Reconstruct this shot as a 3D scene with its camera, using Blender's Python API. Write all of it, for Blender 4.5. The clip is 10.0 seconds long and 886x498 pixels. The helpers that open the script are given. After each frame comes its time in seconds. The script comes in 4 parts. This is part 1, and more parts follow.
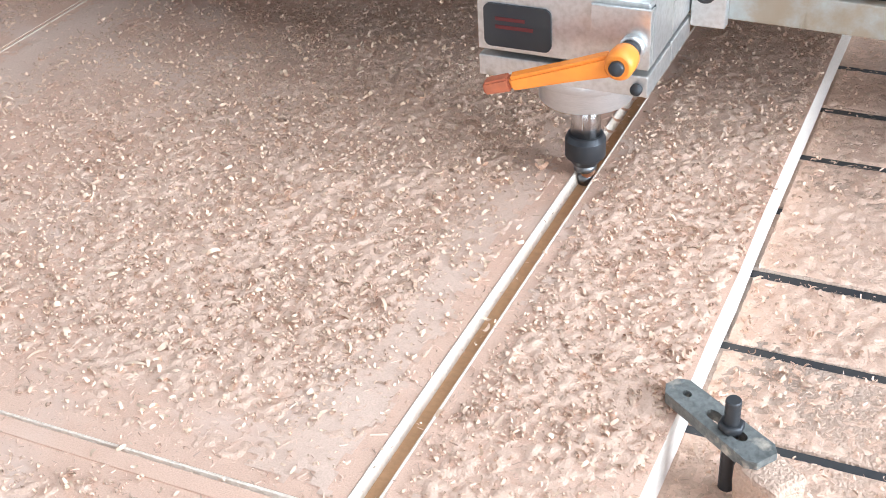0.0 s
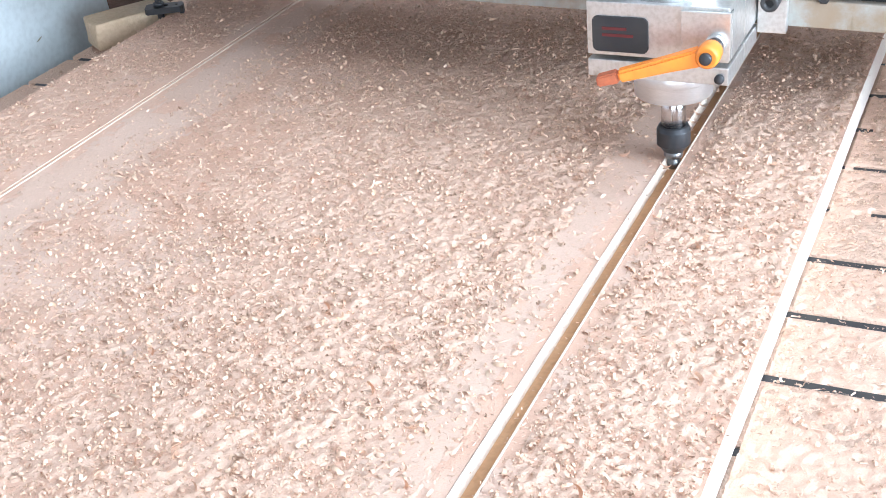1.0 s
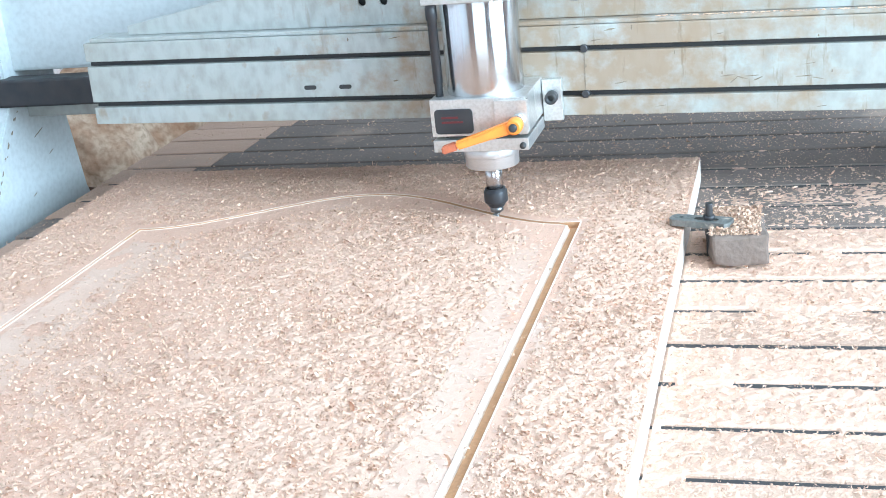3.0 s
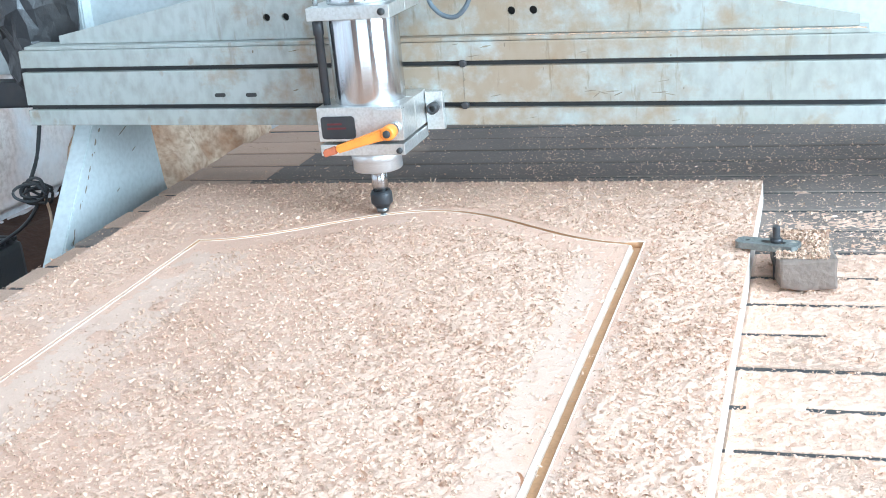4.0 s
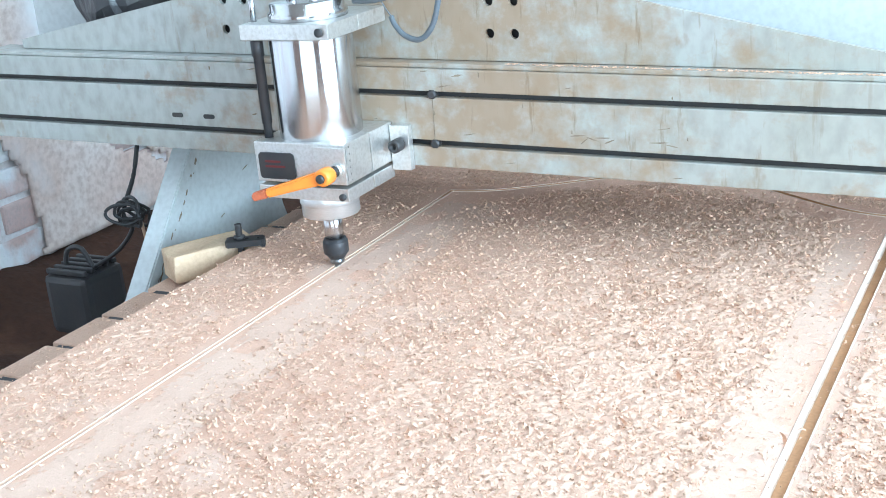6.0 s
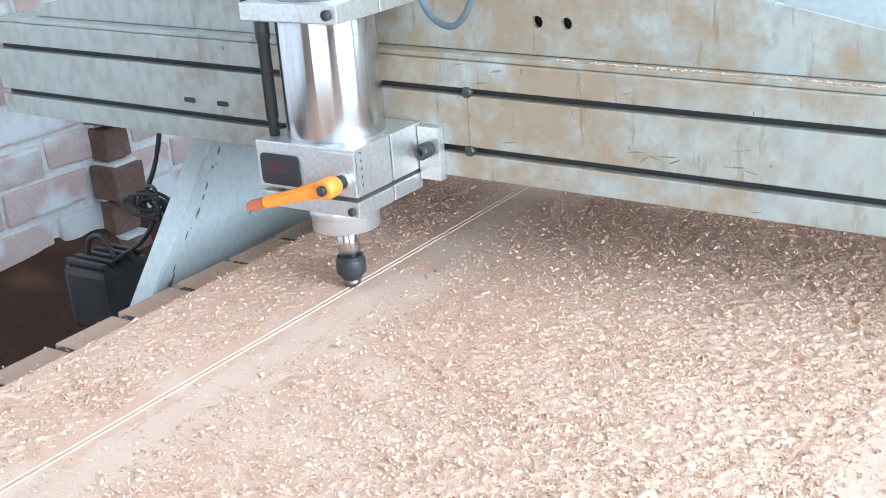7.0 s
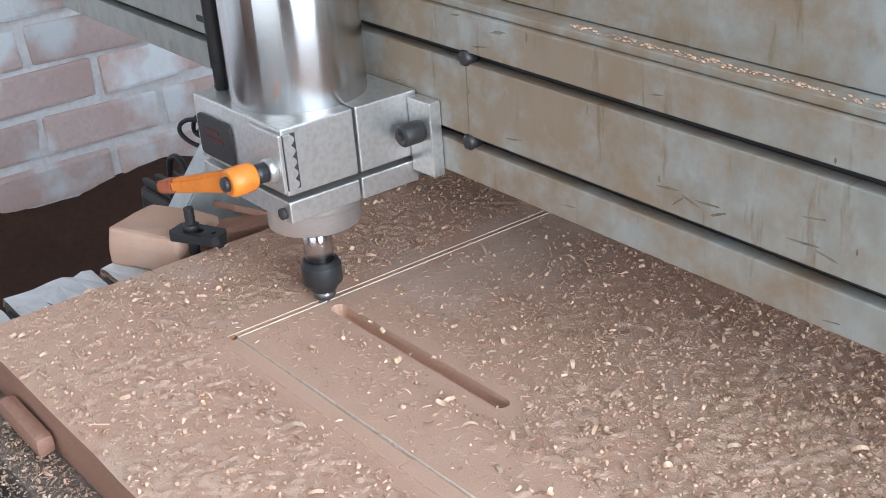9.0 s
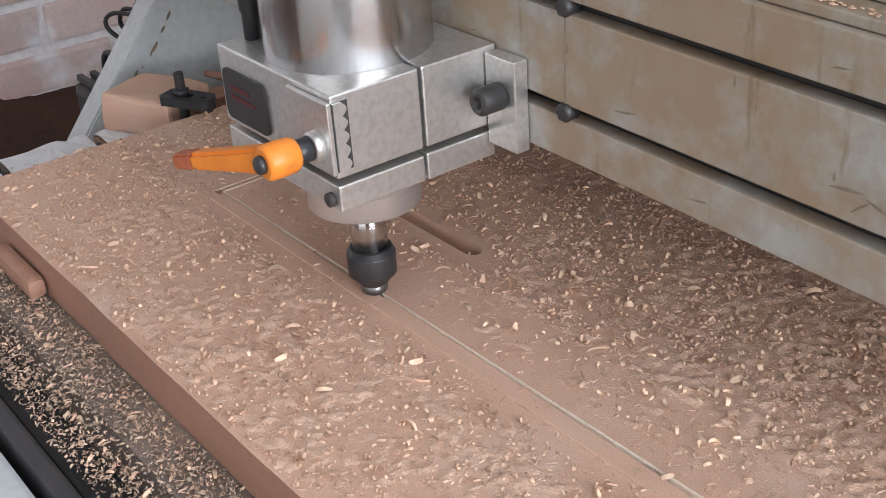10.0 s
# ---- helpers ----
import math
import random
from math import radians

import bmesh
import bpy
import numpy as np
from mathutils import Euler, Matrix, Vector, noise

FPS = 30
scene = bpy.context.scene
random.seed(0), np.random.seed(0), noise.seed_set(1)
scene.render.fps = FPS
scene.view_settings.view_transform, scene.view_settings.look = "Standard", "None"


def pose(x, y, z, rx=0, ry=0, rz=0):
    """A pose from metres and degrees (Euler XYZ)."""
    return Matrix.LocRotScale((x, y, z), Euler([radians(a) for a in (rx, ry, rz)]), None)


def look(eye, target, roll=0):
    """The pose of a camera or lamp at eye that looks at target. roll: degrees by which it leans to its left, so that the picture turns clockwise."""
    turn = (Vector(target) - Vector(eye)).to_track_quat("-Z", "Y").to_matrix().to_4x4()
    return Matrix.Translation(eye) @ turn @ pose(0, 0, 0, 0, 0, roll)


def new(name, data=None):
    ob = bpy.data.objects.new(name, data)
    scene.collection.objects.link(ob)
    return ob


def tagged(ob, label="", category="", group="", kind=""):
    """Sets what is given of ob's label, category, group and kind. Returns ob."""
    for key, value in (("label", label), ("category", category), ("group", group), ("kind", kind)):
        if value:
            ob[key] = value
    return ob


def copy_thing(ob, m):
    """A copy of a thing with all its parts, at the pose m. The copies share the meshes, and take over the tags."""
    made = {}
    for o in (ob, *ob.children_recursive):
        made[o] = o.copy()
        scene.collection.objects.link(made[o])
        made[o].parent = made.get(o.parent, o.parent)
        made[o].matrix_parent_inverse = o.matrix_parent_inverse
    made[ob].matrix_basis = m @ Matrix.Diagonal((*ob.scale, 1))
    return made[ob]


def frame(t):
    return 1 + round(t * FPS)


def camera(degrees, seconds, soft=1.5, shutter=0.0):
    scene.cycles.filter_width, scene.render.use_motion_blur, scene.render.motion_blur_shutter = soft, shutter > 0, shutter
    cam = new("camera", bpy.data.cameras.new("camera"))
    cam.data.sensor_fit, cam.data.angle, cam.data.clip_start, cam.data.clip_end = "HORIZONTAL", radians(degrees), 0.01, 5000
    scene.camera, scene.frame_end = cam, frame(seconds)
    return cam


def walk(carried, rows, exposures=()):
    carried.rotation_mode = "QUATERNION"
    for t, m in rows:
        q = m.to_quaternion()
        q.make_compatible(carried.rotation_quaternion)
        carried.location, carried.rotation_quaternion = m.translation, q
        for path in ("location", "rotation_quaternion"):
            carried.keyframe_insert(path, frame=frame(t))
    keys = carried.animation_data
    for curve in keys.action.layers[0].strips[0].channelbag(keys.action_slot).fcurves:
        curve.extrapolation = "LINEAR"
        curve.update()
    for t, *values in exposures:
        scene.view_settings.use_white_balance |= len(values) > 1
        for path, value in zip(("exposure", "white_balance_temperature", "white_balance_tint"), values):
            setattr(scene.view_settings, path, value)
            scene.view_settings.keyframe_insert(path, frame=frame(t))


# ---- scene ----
cam = camera(39.18, 10.0, soft=0.95)
PATH = [
    (0, (0.5889, -0.0398, 1.3488), (-0.1517, 1.4490, 0.2375), -3.73),
    (0.5, (0.6056, 0.0415, 1.3645), (-0.1475, 1.5659, 0.3113), -5.72),
    (1, (0.6033, 0.1368, 1.3763), (-0.1980, 1.6820, 0.3913), -5.99),
    (1.2, (0.5903, 0.1577, 1.3642), (-0.2091, 1.7382, 0.4351), -5.76),
    (1.5, (0.6127, 0.1746, 1.3960), (0.0428, 1.8743, 0.5093), -3.41),
    (2, (0.6111, 0.1703, 1.4038), (0.0482, 1.9190, 0.6131), -3.70),
    (3.3, (0.5759, 0.2543, 1.3654), (0.0416, 2.0698, 0.7184), -6.49),
    (3.5, (0.5677, 0.2454, 1.3670), (0.0197, 2.0597, 0.7285), -5.97),
    (4, (0.5497, 0.2375, 1.3675), (-0.0402, 2.0411, 0.7357), -5.35),
    (4.5, (0.5275, 0.2168, 1.3694), (-0.2055, 1.9724, 0.7527), -5.75),
    (5, (0.5079, 0.1996, 1.3667), (-0.2717, 1.9375, 0.7568), -5.54),
    (5.2, (0.5048, 0.1968, 1.3578), (-0.2859, 1.9296, 0.7478), -5.63),
    (6.3, (0.5091, 0.1938, 1.3626), (-0.4340, 1.8286, 0.7006), -5.18),
    (6.5, (0.4969, 0.1860, 1.3486), (-0.4744, 1.8036, 0.6854), -5.27),
    (7, (0.4835, 0.1524, 1.3370), (-0.5956, 1.6883, 0.6467), -4.50),
    (7.5, (0.4709, 0.1176, 1.3275), (-0.7141, 1.5607, 0.6110), -3.38),
    (8, (0.4617, 0.0782, 1.3076), (-0.8518, 1.3795, 0.5452), -3.85),
    (8.5, (0.4603, 0.0411, 1.3039), (-0.9136, 1.2543, 0.5035), -4.01),
    (9, (0.4581, 0.0084, 1.2915), (-1.0066, 1.0792, 0.4501), -4.57),
    (9.5, (0.4717, -0.0136, 1.2870), (-1.0330, 0.9787, 0.4201), -4.74),
    (10, (0.5064, -0.0035, 1.2622), (-0.9239, 1.0140, 0.3034), -4.19),
]
EXPOSURE = [(0, -0.94, 5400, 3), (1, -0.72, 5270, 3), (2, -0.54, 5020, -1), (3.5, -0.56, 4920, -6), (5, -0.5, 4920, -6), (6.5, -0.48, 5020, -5),
            (7.5, -0.76, 5220, 0), (8.5, -1.08, 5470, 4), (9.5, -1.46, 5720, 6), (10, -1.5, 6120, 11)]
walk(cam, [(t, look(eye, target, roll)) for t, eye, target, roll in PATH], EXPOSURE)

# ---- world and light ----
world = bpy.data.worlds.new("world")
scene.world = world
world.use_nodes = True
sky = world.node_tree.nodes.new("ShaderNodeTexSky")
sky.sky_type, sky.sun_disc = "NISHITA", False
sky.sun_elevation, sky.sun_rotation = radians(48), radians(150)
world.node_tree.links.new(sky.outputs[0], world.node_tree.nodes["Background"].inputs[0])
world.node_tree.nodes["Background"].inputs[1].default_value = 0.12


def window_light(name, m, width, height, watts, colour):
    """Daylight standing in the opening of a doorway or window."""
    data = bpy.data.lights.new(name, "AREA")
    data.shape, data.size, data.size_y, data.energy, data.color = "RECTANGLE", width, height, watts, colour
    ob = new(name, data)
    ob.matrix_world = m
    return ob


window_light("daylight_doorway", look((1.3, -2.93, 1.45), (0.2, 1.0, 0.9)), 3.0, 2.3, 100, (1.0, 0.97, 0.94))
window_light("daylight_side", look((3.43, 0.2, 1.75), (0.0, 0.8, 0.9)), 2.6, 1.5, 490, (0.97, 0.98, 1.0))
window_light("daylight_roof", look((1.9, 0.95, 3.18), (1.9, 0.95, 0.0)), 2.6, 4.4, 212, (0.97, 0.985, 1.0))

# ---- materials ----
ZT = 0.85       # top of the board
TH = 0.036      # board thickness
TABLE = ZT - TH


def material(name, colour, rough=0.6, metal=0.0, second=None, scale=8.0, amount=0.5, bump=0.15, fine=120.0, stain=None, stain_scale=2.0, stain_cut=0.55,
             object_space=False, island=0.0, piece=0.0, stretch=(1, 1, 1)):
    """A surface with grain at two scales, optional stains, and bump."""
    m = bpy.data.materials.new(name)
    m.use_nodes = True
    t = m.node_tree
    n, l = t.nodes, t.links
    b = n["Principled BSDF"]
    coord = n.new("ShaderNodeTexCoord") if object_space else n.new("ShaderNodeNewGeometry")
    src = coord.outputs["Object"] if object_space else coord.outputs["Position"]
    mp = n.new("ShaderNodeMapping")
    mp.inputs["Scale"].default_value = stretch
    l.new(src, mp.inputs[0])

    def noise_node(s, detail=6.0):
        x = n.new("ShaderNodeTexNoise")
        x.inputs["Scale"].default_value, x.inputs["Detail"].default_value = s, detail
        l.new(mp.outputs[0], x.inputs[0])
        return x

    def mix(fac, a, c):
        x = n.new("ShaderNodeMix")
        x.data_type = "RGBA"
        l.new(fac, x.inputs[0])
        for socket, v in ((x.inputs[6], a), (x.inputs[7], c)):
            if isinstance(v, tuple):
                socket.default_value = (*v, 1)
            else:
                l.new(v, socket)
        return x.outputs[2]

    def ramp(fac, lo, hi, top=1.0):
        x = n.new("ShaderNodeMapRange")
        l.new(fac, x.inputs[0])
        for k, v in ((1, lo), (2, hi), (3, 0.0), (4, top)):
            x.inputs[k].default_value = v
        return x.outputs[0]

    big, small = noise_node(scale), noise_node(fine, 3.0)
    second = second or tuple(c * 0.6 for c in colour)
    col = mix(ramp(big.outputs[0], 0.35, 0.7, amount), colour, second)
    col = mix(ramp(small.outputs[0], 0.4, 0.75, amount * 0.7), col, tuple(c * 0.7 for c in second))
    if stain:
        sn = noise_node(stain_scale, 8.0)
        col = mix(ramp(sn.outputs[0], stain_cut, stain_cut + 0.12), col, stain)
    if island or piece:
        if island:
            g = n.new("ShaderNodeNewGeometry")
            rnd, k = g.outputs["Random Per Island"], island
        else:
            g = n.new("ShaderNodeObjectInfo")
            rnd, k = g.outputs["Random"], piece
        hsv = n.new("ShaderNodeHueSaturation")
        l.new(col, hsv.inputs["Color"])
        mr = n.new("ShaderNodeMapRange")
        l.new(rnd, mr.inputs[0])
        mr.inputs[3].default_value, mr.inputs[4].default_value = 1 - k, 1 + k
        l.new(mr.outputs[0], hsv.inputs["Value"])
        col = hsv.outputs[0]
    l.new(col, b.inputs["Base Color"])
    b.inputs["Metallic"].default_value = metal
    rr = n.new("ShaderNodeMapRange")
    l.new(big.outputs[0], rr.inputs[0])
    spread = 0.04 if metal == 1.0 else 0.12
    rr.inputs[3].default_value, rr.inputs[4].default_value = max(0.02, rough - spread), min(1, rough + spread)
    l.new(rr.outputs[0], b.inputs["Roughness"])
    if bump:
        bp = n.new("ShaderNodeBump")
        bp.inputs["Strength"].default_value, bp.inputs["Distance"].default_value = bump, 0.004
        l.new(small.outputs[0], bp.inputs["Height"])
        l.new(bp.outputs[0], b.inputs["Normal"])
    return m


BOARD = material("dusty reddish board", (0.67, 0.44, 0.32), 0.8, second=(0.60, 0.37, 0.26), scale=3.0, amount=0.6, bump=0.25, fine=900.0,
                 stain=(0.66, 0.475, 0.37), stain_scale=9.0, stain_cut=0.55)
CUT = material("fresh cut wood", (0.52, 0.29, 0.14), 0.75, second=(0.36, 0.19, 0.09), scale=30.0, bump=0.2, fine=260.0)
FILM = material("fine pale dust", (0.66, 0.47, 0.36), 0.95, second=(0.60, 0.405, 0.30), scale=12.0, amount=0.6, bump=0.2, fine=900.0)
# splintered lips; on the groove wall this pale tone also paints window light
RIM = material("splintered cut edge with painted light", (0.80, 0.68, 0.56), 0.8, second=(0.7, 0.55, 0.42), scale=60.0, bump=0.4, fine=300.0)
CHIP = material("pale wood shavings", (0.65, 0.455, 0.325), 0.75, second=(0.52, 0.32, 0.21), scale=6.0, amount=0.6, bump=0.0, island=0.28)
CARPET = material("packed wood chips", (0.68, 0.465, 0.345), 0.85, second=(0.58, 0.365, 0.25), scale=210.0, amount=0.4, bump=0.35, fine=700.0,
                  stain=(0.42, 0.23, 0.14), stain_scale=120.0, stain_cut=0.68)
CURL = material("pale fresh curls", (0.74, 0.55, 0.39), 0.7, second=(0.68, 0.44, 0.29), scale=8.0, amount=0.6, bump=0.0, island=0.3)
DUST = material("fine sawdust grains", (0.70, 0.49, 0.37), 0.9, second=(0.56, 0.36, 0.25), scale=5.0, amount=0.6, bump=0.0, island=0.34)
GRAIN = material("dull brown sawdust grains", (0.50, 0.37, 0.27), 0.9, second=(0.31, 0.23, 0.17), scale=9.0, amount=0.9, bump=0.0, island=0.4)
SLAT = material("sawdust covered bed slat", (0.60, 0.415, 0.305), 0.85, second=(0.50, 0.325, 0.23), scale=5.0, bump=0.8, fine=450.0, piece=0.10,
                stain=(0.36, 0.28, 0.22), stain_scale=1.7, stain_cut=0.58)
GREYSLAT = material("bare grey bed slat", (0.23, 0.18, 0.15), 0.85, second=(0.14, 0.11, 0.09), scale=6.0, bump=0.4, fine=200.0, piece=0.12,
                    stain=(0.40, 0.30, 0.23), stain_scale=4.0, stain_cut=0.6)
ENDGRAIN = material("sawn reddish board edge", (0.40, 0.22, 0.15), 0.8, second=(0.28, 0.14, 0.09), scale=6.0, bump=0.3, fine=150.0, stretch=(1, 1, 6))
# window light on the right long edge, put into a pale base colour
LIT_EDGE = material("board edge with painted window light", (0.74, 0.66, 0.58), 0.8, second=(0.64, 0.52, 0.43), scale=8.0, bump=0.3, fine=150.0, stretch=(1, 1, 6))
# near-black: dark metal parts, and fills that paint the shade in gaps
SLOT = material("dark metal and gap shade", (0.03, 0.03, 0.033), 0.6, second=(0.06, 0.05, 0.04), scale=20.0, bump=0.1)
TURNED = material("turned steel", (0.74, 0.74, 0.74), 0.36, 0.85, second=(0.60, 0.59, 0.57), scale=20.0, amount=0.4, bump=0.05, fine=200.0, object_space=True, stretch=(1, 1, 12))
STEEL = material("brushed steel", (0.66, 0.67, 0.69), 0.18, 1.0, second=(0.56, 0.54, 0.53), scale=5.0, amount=0.5, bump=0.02, fine=60.0,
                 object_space=True, stretch=(6, 6, 0.15))
STEEL.node_tree.nodes["Principled BSDF"].inputs["Anisotropic"].default_value = 1.0
STEEL.node_tree.nodes["Principled BSDF"].inputs["Anisotropic Rotation"].default_value = 0.25
MILLED = material("milled steel with dusty film", (0.76, 0.76, 0.75), 0.36, 0.85, second=(0.56, 0.52, 0.45), scale=9.0, amount=0.55, bump=0.03, fine=260.0, object_space=True,
                  stain=(0.34, 0.29, 0.23), stain_scale=34.0, stain_cut=0.66)
DARK = material("blackened steel", (0.045, 0.047, 0.052), 0.45, 0.5, second=(0.09, 0.08, 0.075), scale=40.0, bump=0.08, object_space=True)
BITSTEEL = material("dull tool steel", (0.26, 0.26, 0.26), 0.4, 1.0, second=(0.15, 0.14, 0.13), scale=60.0, bump=0.1, object_space=True)
CLAMPSTEEL = material("worn dusty strap steel", (0.27, 0.27, 0.25), 0.55, 0.5, second=(0.14, 0.14, 0.13), scale=45.0, amount=0.8, bump=0.3, fine=300.0, object_space=True,
                      stain=(0.55, 0.47, 0.38), stain_scale=70.0, stain_cut=0.6)
BLACK = material("matt black plastic", (0.022, 0.022, 0.025), 0.5, second=(0.05, 0.045, 0.04), scale=25.0, bump=0.1, object_space=True)
GRIT = material("dark scuffed paint", (0.15, 0.115, 0.08), 0.7, second=(0.3, 0.25, 0.18), scale=120.0, amount=0.9, bump=0.0, object_space=True)
RED = material("dull red print", (0.11, 0.013, 0.013), 0.6, bump=0.0, object_space=True)
ORANGE = material("orange plastic lever", (0.85, 0.27, 0.03), 0.42, second=(0.72, 0.20, 0.03), scale=40.0, amount=0.4, bump=0.05, object_space=True,
                  stain=(0.35, 0.13, 0.05), stain_scale=30.0, stain_cut=0.66)
ORANGE_TIP = material("scuffed lever tip", (0.48, 0.13, 0.05), 0.6, second=(0.25, 0.08, 0.05), scale=90.0, bump=0.2, object_space=True)
PAINT = material("stained grey machine paint", (0.40, 0.412, 0.395), 0.5, second=(0.32, 0.308, 0.262), scale=3.0, amount=0.8, bump=0.08, fine=70.0, object_space=True,
                 stain=(0.25, 0.19, 0.125), stain_scale=34.0, stain_cut=0.645, stretch=(1, 1, 0.6))


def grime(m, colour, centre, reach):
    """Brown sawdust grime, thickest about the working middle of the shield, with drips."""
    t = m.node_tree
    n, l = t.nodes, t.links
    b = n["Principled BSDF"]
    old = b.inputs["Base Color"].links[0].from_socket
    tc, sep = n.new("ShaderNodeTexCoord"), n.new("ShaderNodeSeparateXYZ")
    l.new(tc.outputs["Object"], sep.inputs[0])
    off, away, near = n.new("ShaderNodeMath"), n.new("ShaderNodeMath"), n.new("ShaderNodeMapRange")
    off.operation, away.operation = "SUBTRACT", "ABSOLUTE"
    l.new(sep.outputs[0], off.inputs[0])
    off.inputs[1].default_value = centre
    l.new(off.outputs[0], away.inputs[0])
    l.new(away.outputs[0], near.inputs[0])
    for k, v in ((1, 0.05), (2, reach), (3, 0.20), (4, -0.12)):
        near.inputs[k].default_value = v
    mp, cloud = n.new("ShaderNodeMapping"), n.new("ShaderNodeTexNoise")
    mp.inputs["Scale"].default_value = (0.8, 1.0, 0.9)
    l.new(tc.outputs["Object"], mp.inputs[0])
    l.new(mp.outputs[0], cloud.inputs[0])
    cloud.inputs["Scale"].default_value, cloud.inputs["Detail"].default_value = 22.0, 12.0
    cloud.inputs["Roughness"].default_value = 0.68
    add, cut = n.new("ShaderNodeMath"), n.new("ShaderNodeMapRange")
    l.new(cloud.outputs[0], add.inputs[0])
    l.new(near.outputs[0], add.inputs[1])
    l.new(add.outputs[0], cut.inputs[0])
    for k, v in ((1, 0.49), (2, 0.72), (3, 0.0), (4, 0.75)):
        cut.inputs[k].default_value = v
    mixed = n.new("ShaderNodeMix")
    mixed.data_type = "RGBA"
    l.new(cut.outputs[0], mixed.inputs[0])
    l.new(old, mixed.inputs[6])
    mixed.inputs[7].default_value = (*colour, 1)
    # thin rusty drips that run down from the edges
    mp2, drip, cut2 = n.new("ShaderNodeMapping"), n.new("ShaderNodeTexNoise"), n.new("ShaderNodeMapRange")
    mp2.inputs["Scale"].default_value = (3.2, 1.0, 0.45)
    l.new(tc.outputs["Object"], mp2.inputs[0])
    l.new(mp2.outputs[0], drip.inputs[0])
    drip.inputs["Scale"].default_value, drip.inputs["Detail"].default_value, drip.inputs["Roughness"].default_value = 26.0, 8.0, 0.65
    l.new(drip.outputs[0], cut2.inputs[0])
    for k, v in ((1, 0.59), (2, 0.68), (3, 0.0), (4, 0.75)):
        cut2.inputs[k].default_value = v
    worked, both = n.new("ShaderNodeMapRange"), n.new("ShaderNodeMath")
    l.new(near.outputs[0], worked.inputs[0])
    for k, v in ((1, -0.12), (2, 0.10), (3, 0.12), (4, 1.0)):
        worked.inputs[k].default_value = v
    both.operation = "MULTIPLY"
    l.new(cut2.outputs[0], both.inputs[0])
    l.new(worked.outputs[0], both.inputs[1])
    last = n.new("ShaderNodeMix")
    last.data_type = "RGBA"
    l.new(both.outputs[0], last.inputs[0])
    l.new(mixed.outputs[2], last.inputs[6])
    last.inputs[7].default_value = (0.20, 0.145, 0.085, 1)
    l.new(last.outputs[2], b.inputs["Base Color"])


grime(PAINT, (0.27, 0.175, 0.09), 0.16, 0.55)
PALE = material("light grey machine paint", (0.55, 0.58, 0.58), 0.5, second=(0.47, 0.485, 0.475), scale=3.0, amount=0.5, bump=0.03, object_space=True,
                stain=(0.42, 0.38, 0.32), stain_scale=5.0, stain_cut=0.68)
BRICK = material("limewashed red brick", (0.60, 0.42, 0.38), 0.9, second=(0.72, 0.62, 0.59), scale=5.0, amount=0.9, bump=0.6, fine=110.0, piece=0.16,
                 stain=(0.80, 0.81, 0.83), stain_scale=7.0, stain_cut=0.46)
# stub bricks, much darker brown than the bricks of the wall
DARKBRICK = material("dark brown brick", (0.20, 0.12, 0.095), 0.95, second=(0.12, 0.075, 0.06), scale=9.0, amount=0.8, bump=0.7, fine=90.0)
MORTAR = material("limewashed mortar", (0.78, 0.78, 0.79), 0.95, second=(0.60, 0.52, 0.49), scale=7.0, bump=0.7, fine=90.0)
PLASTER = material("white lime plaster", (0.70, 0.71, 0.72), 0.9, second=(0.58, 0.53, 0.50), scale=2.0, bump=0.4, fine=60.0)
LIME = material("stained lime plaster", (0.80, 0.72, 0.67), 0.9, second=(0.64, 0.47, 0.39), scale=5.0, amount=0.9, bump=0.6, fine=70.0,
                stain=(0.82, 0.83, 0.84), stain_scale=2.5, stain_cut=0.50)
EARTH = material("red earth", (0.060, 0.026, 0.014), 0.95, second=(0.038, 0.018, 0.010), scale=5.0, amount=0.8, bump=0.8, fine=70.0, stain=(0.11, 0.055, 0.03), stain_scale=3.0)
BARE = material("bare reddish wall", (0.36, 0.26, 0.22), 0.9, second=(0.26, 0.18, 0.15), scale=3.0, bump=0.5, fine=60.0)
CONCRETE = material("dusty concrete", (0.34, 0.31, 0.28), 0.9, second=(0.24, 0.2, 0.17), scale=2.0, bump=0.3)
BLOCKWOOD = material("pale packing wood", (0.62, 0.48, 0.32), 0.7, second=(0.45, 0.30, 0.18), scale=14.0, bump=0.25, fine=200.0)
OLDWOOD = material("dark weathered packing wood", (0.20, 0.15, 0.12), 0.85, second=(0.12, 0.09, 0.07), scale=18.0, bump=0.4, fine=160.0)
RUBBER = material("grey cable sheath", (0.13, 0.15, 0.17), 0.5, bump=0.0, object_space=True)
BEIGE = material("mottled beige and brown", (0.70, 0.55, 0.40), 0.85, second=(0.36, 0.19, 0.10), scale=9.0, amount=1.0, bump=0.5, fine=60.0)
BAG = material("black crumpled plastic wrap", (0.03, 0.03, 0.034), 0.4, second=(0.06, 0.055, 0.05), scale=12.0, bump=0.3, object_space=True)


# ---- shape helpers ----
def part(name, bm, mat, parent=None, label=""):
    me = bpy.data.meshes.new(name)
    bm.normal_update()
    bm.to_mesh(me)
    bm.free()
    me.materials.append(mat)
    ob = new(name, me)
    ob.parent = parent
    return tagged(ob, label)


def empty(name, m, label, category, group="", kind=""):
    ob = new(name)
    ob.empty_display_size = 0.05
    ob.matrix_world = m
    return tagged(ob, label, category, group, kind)


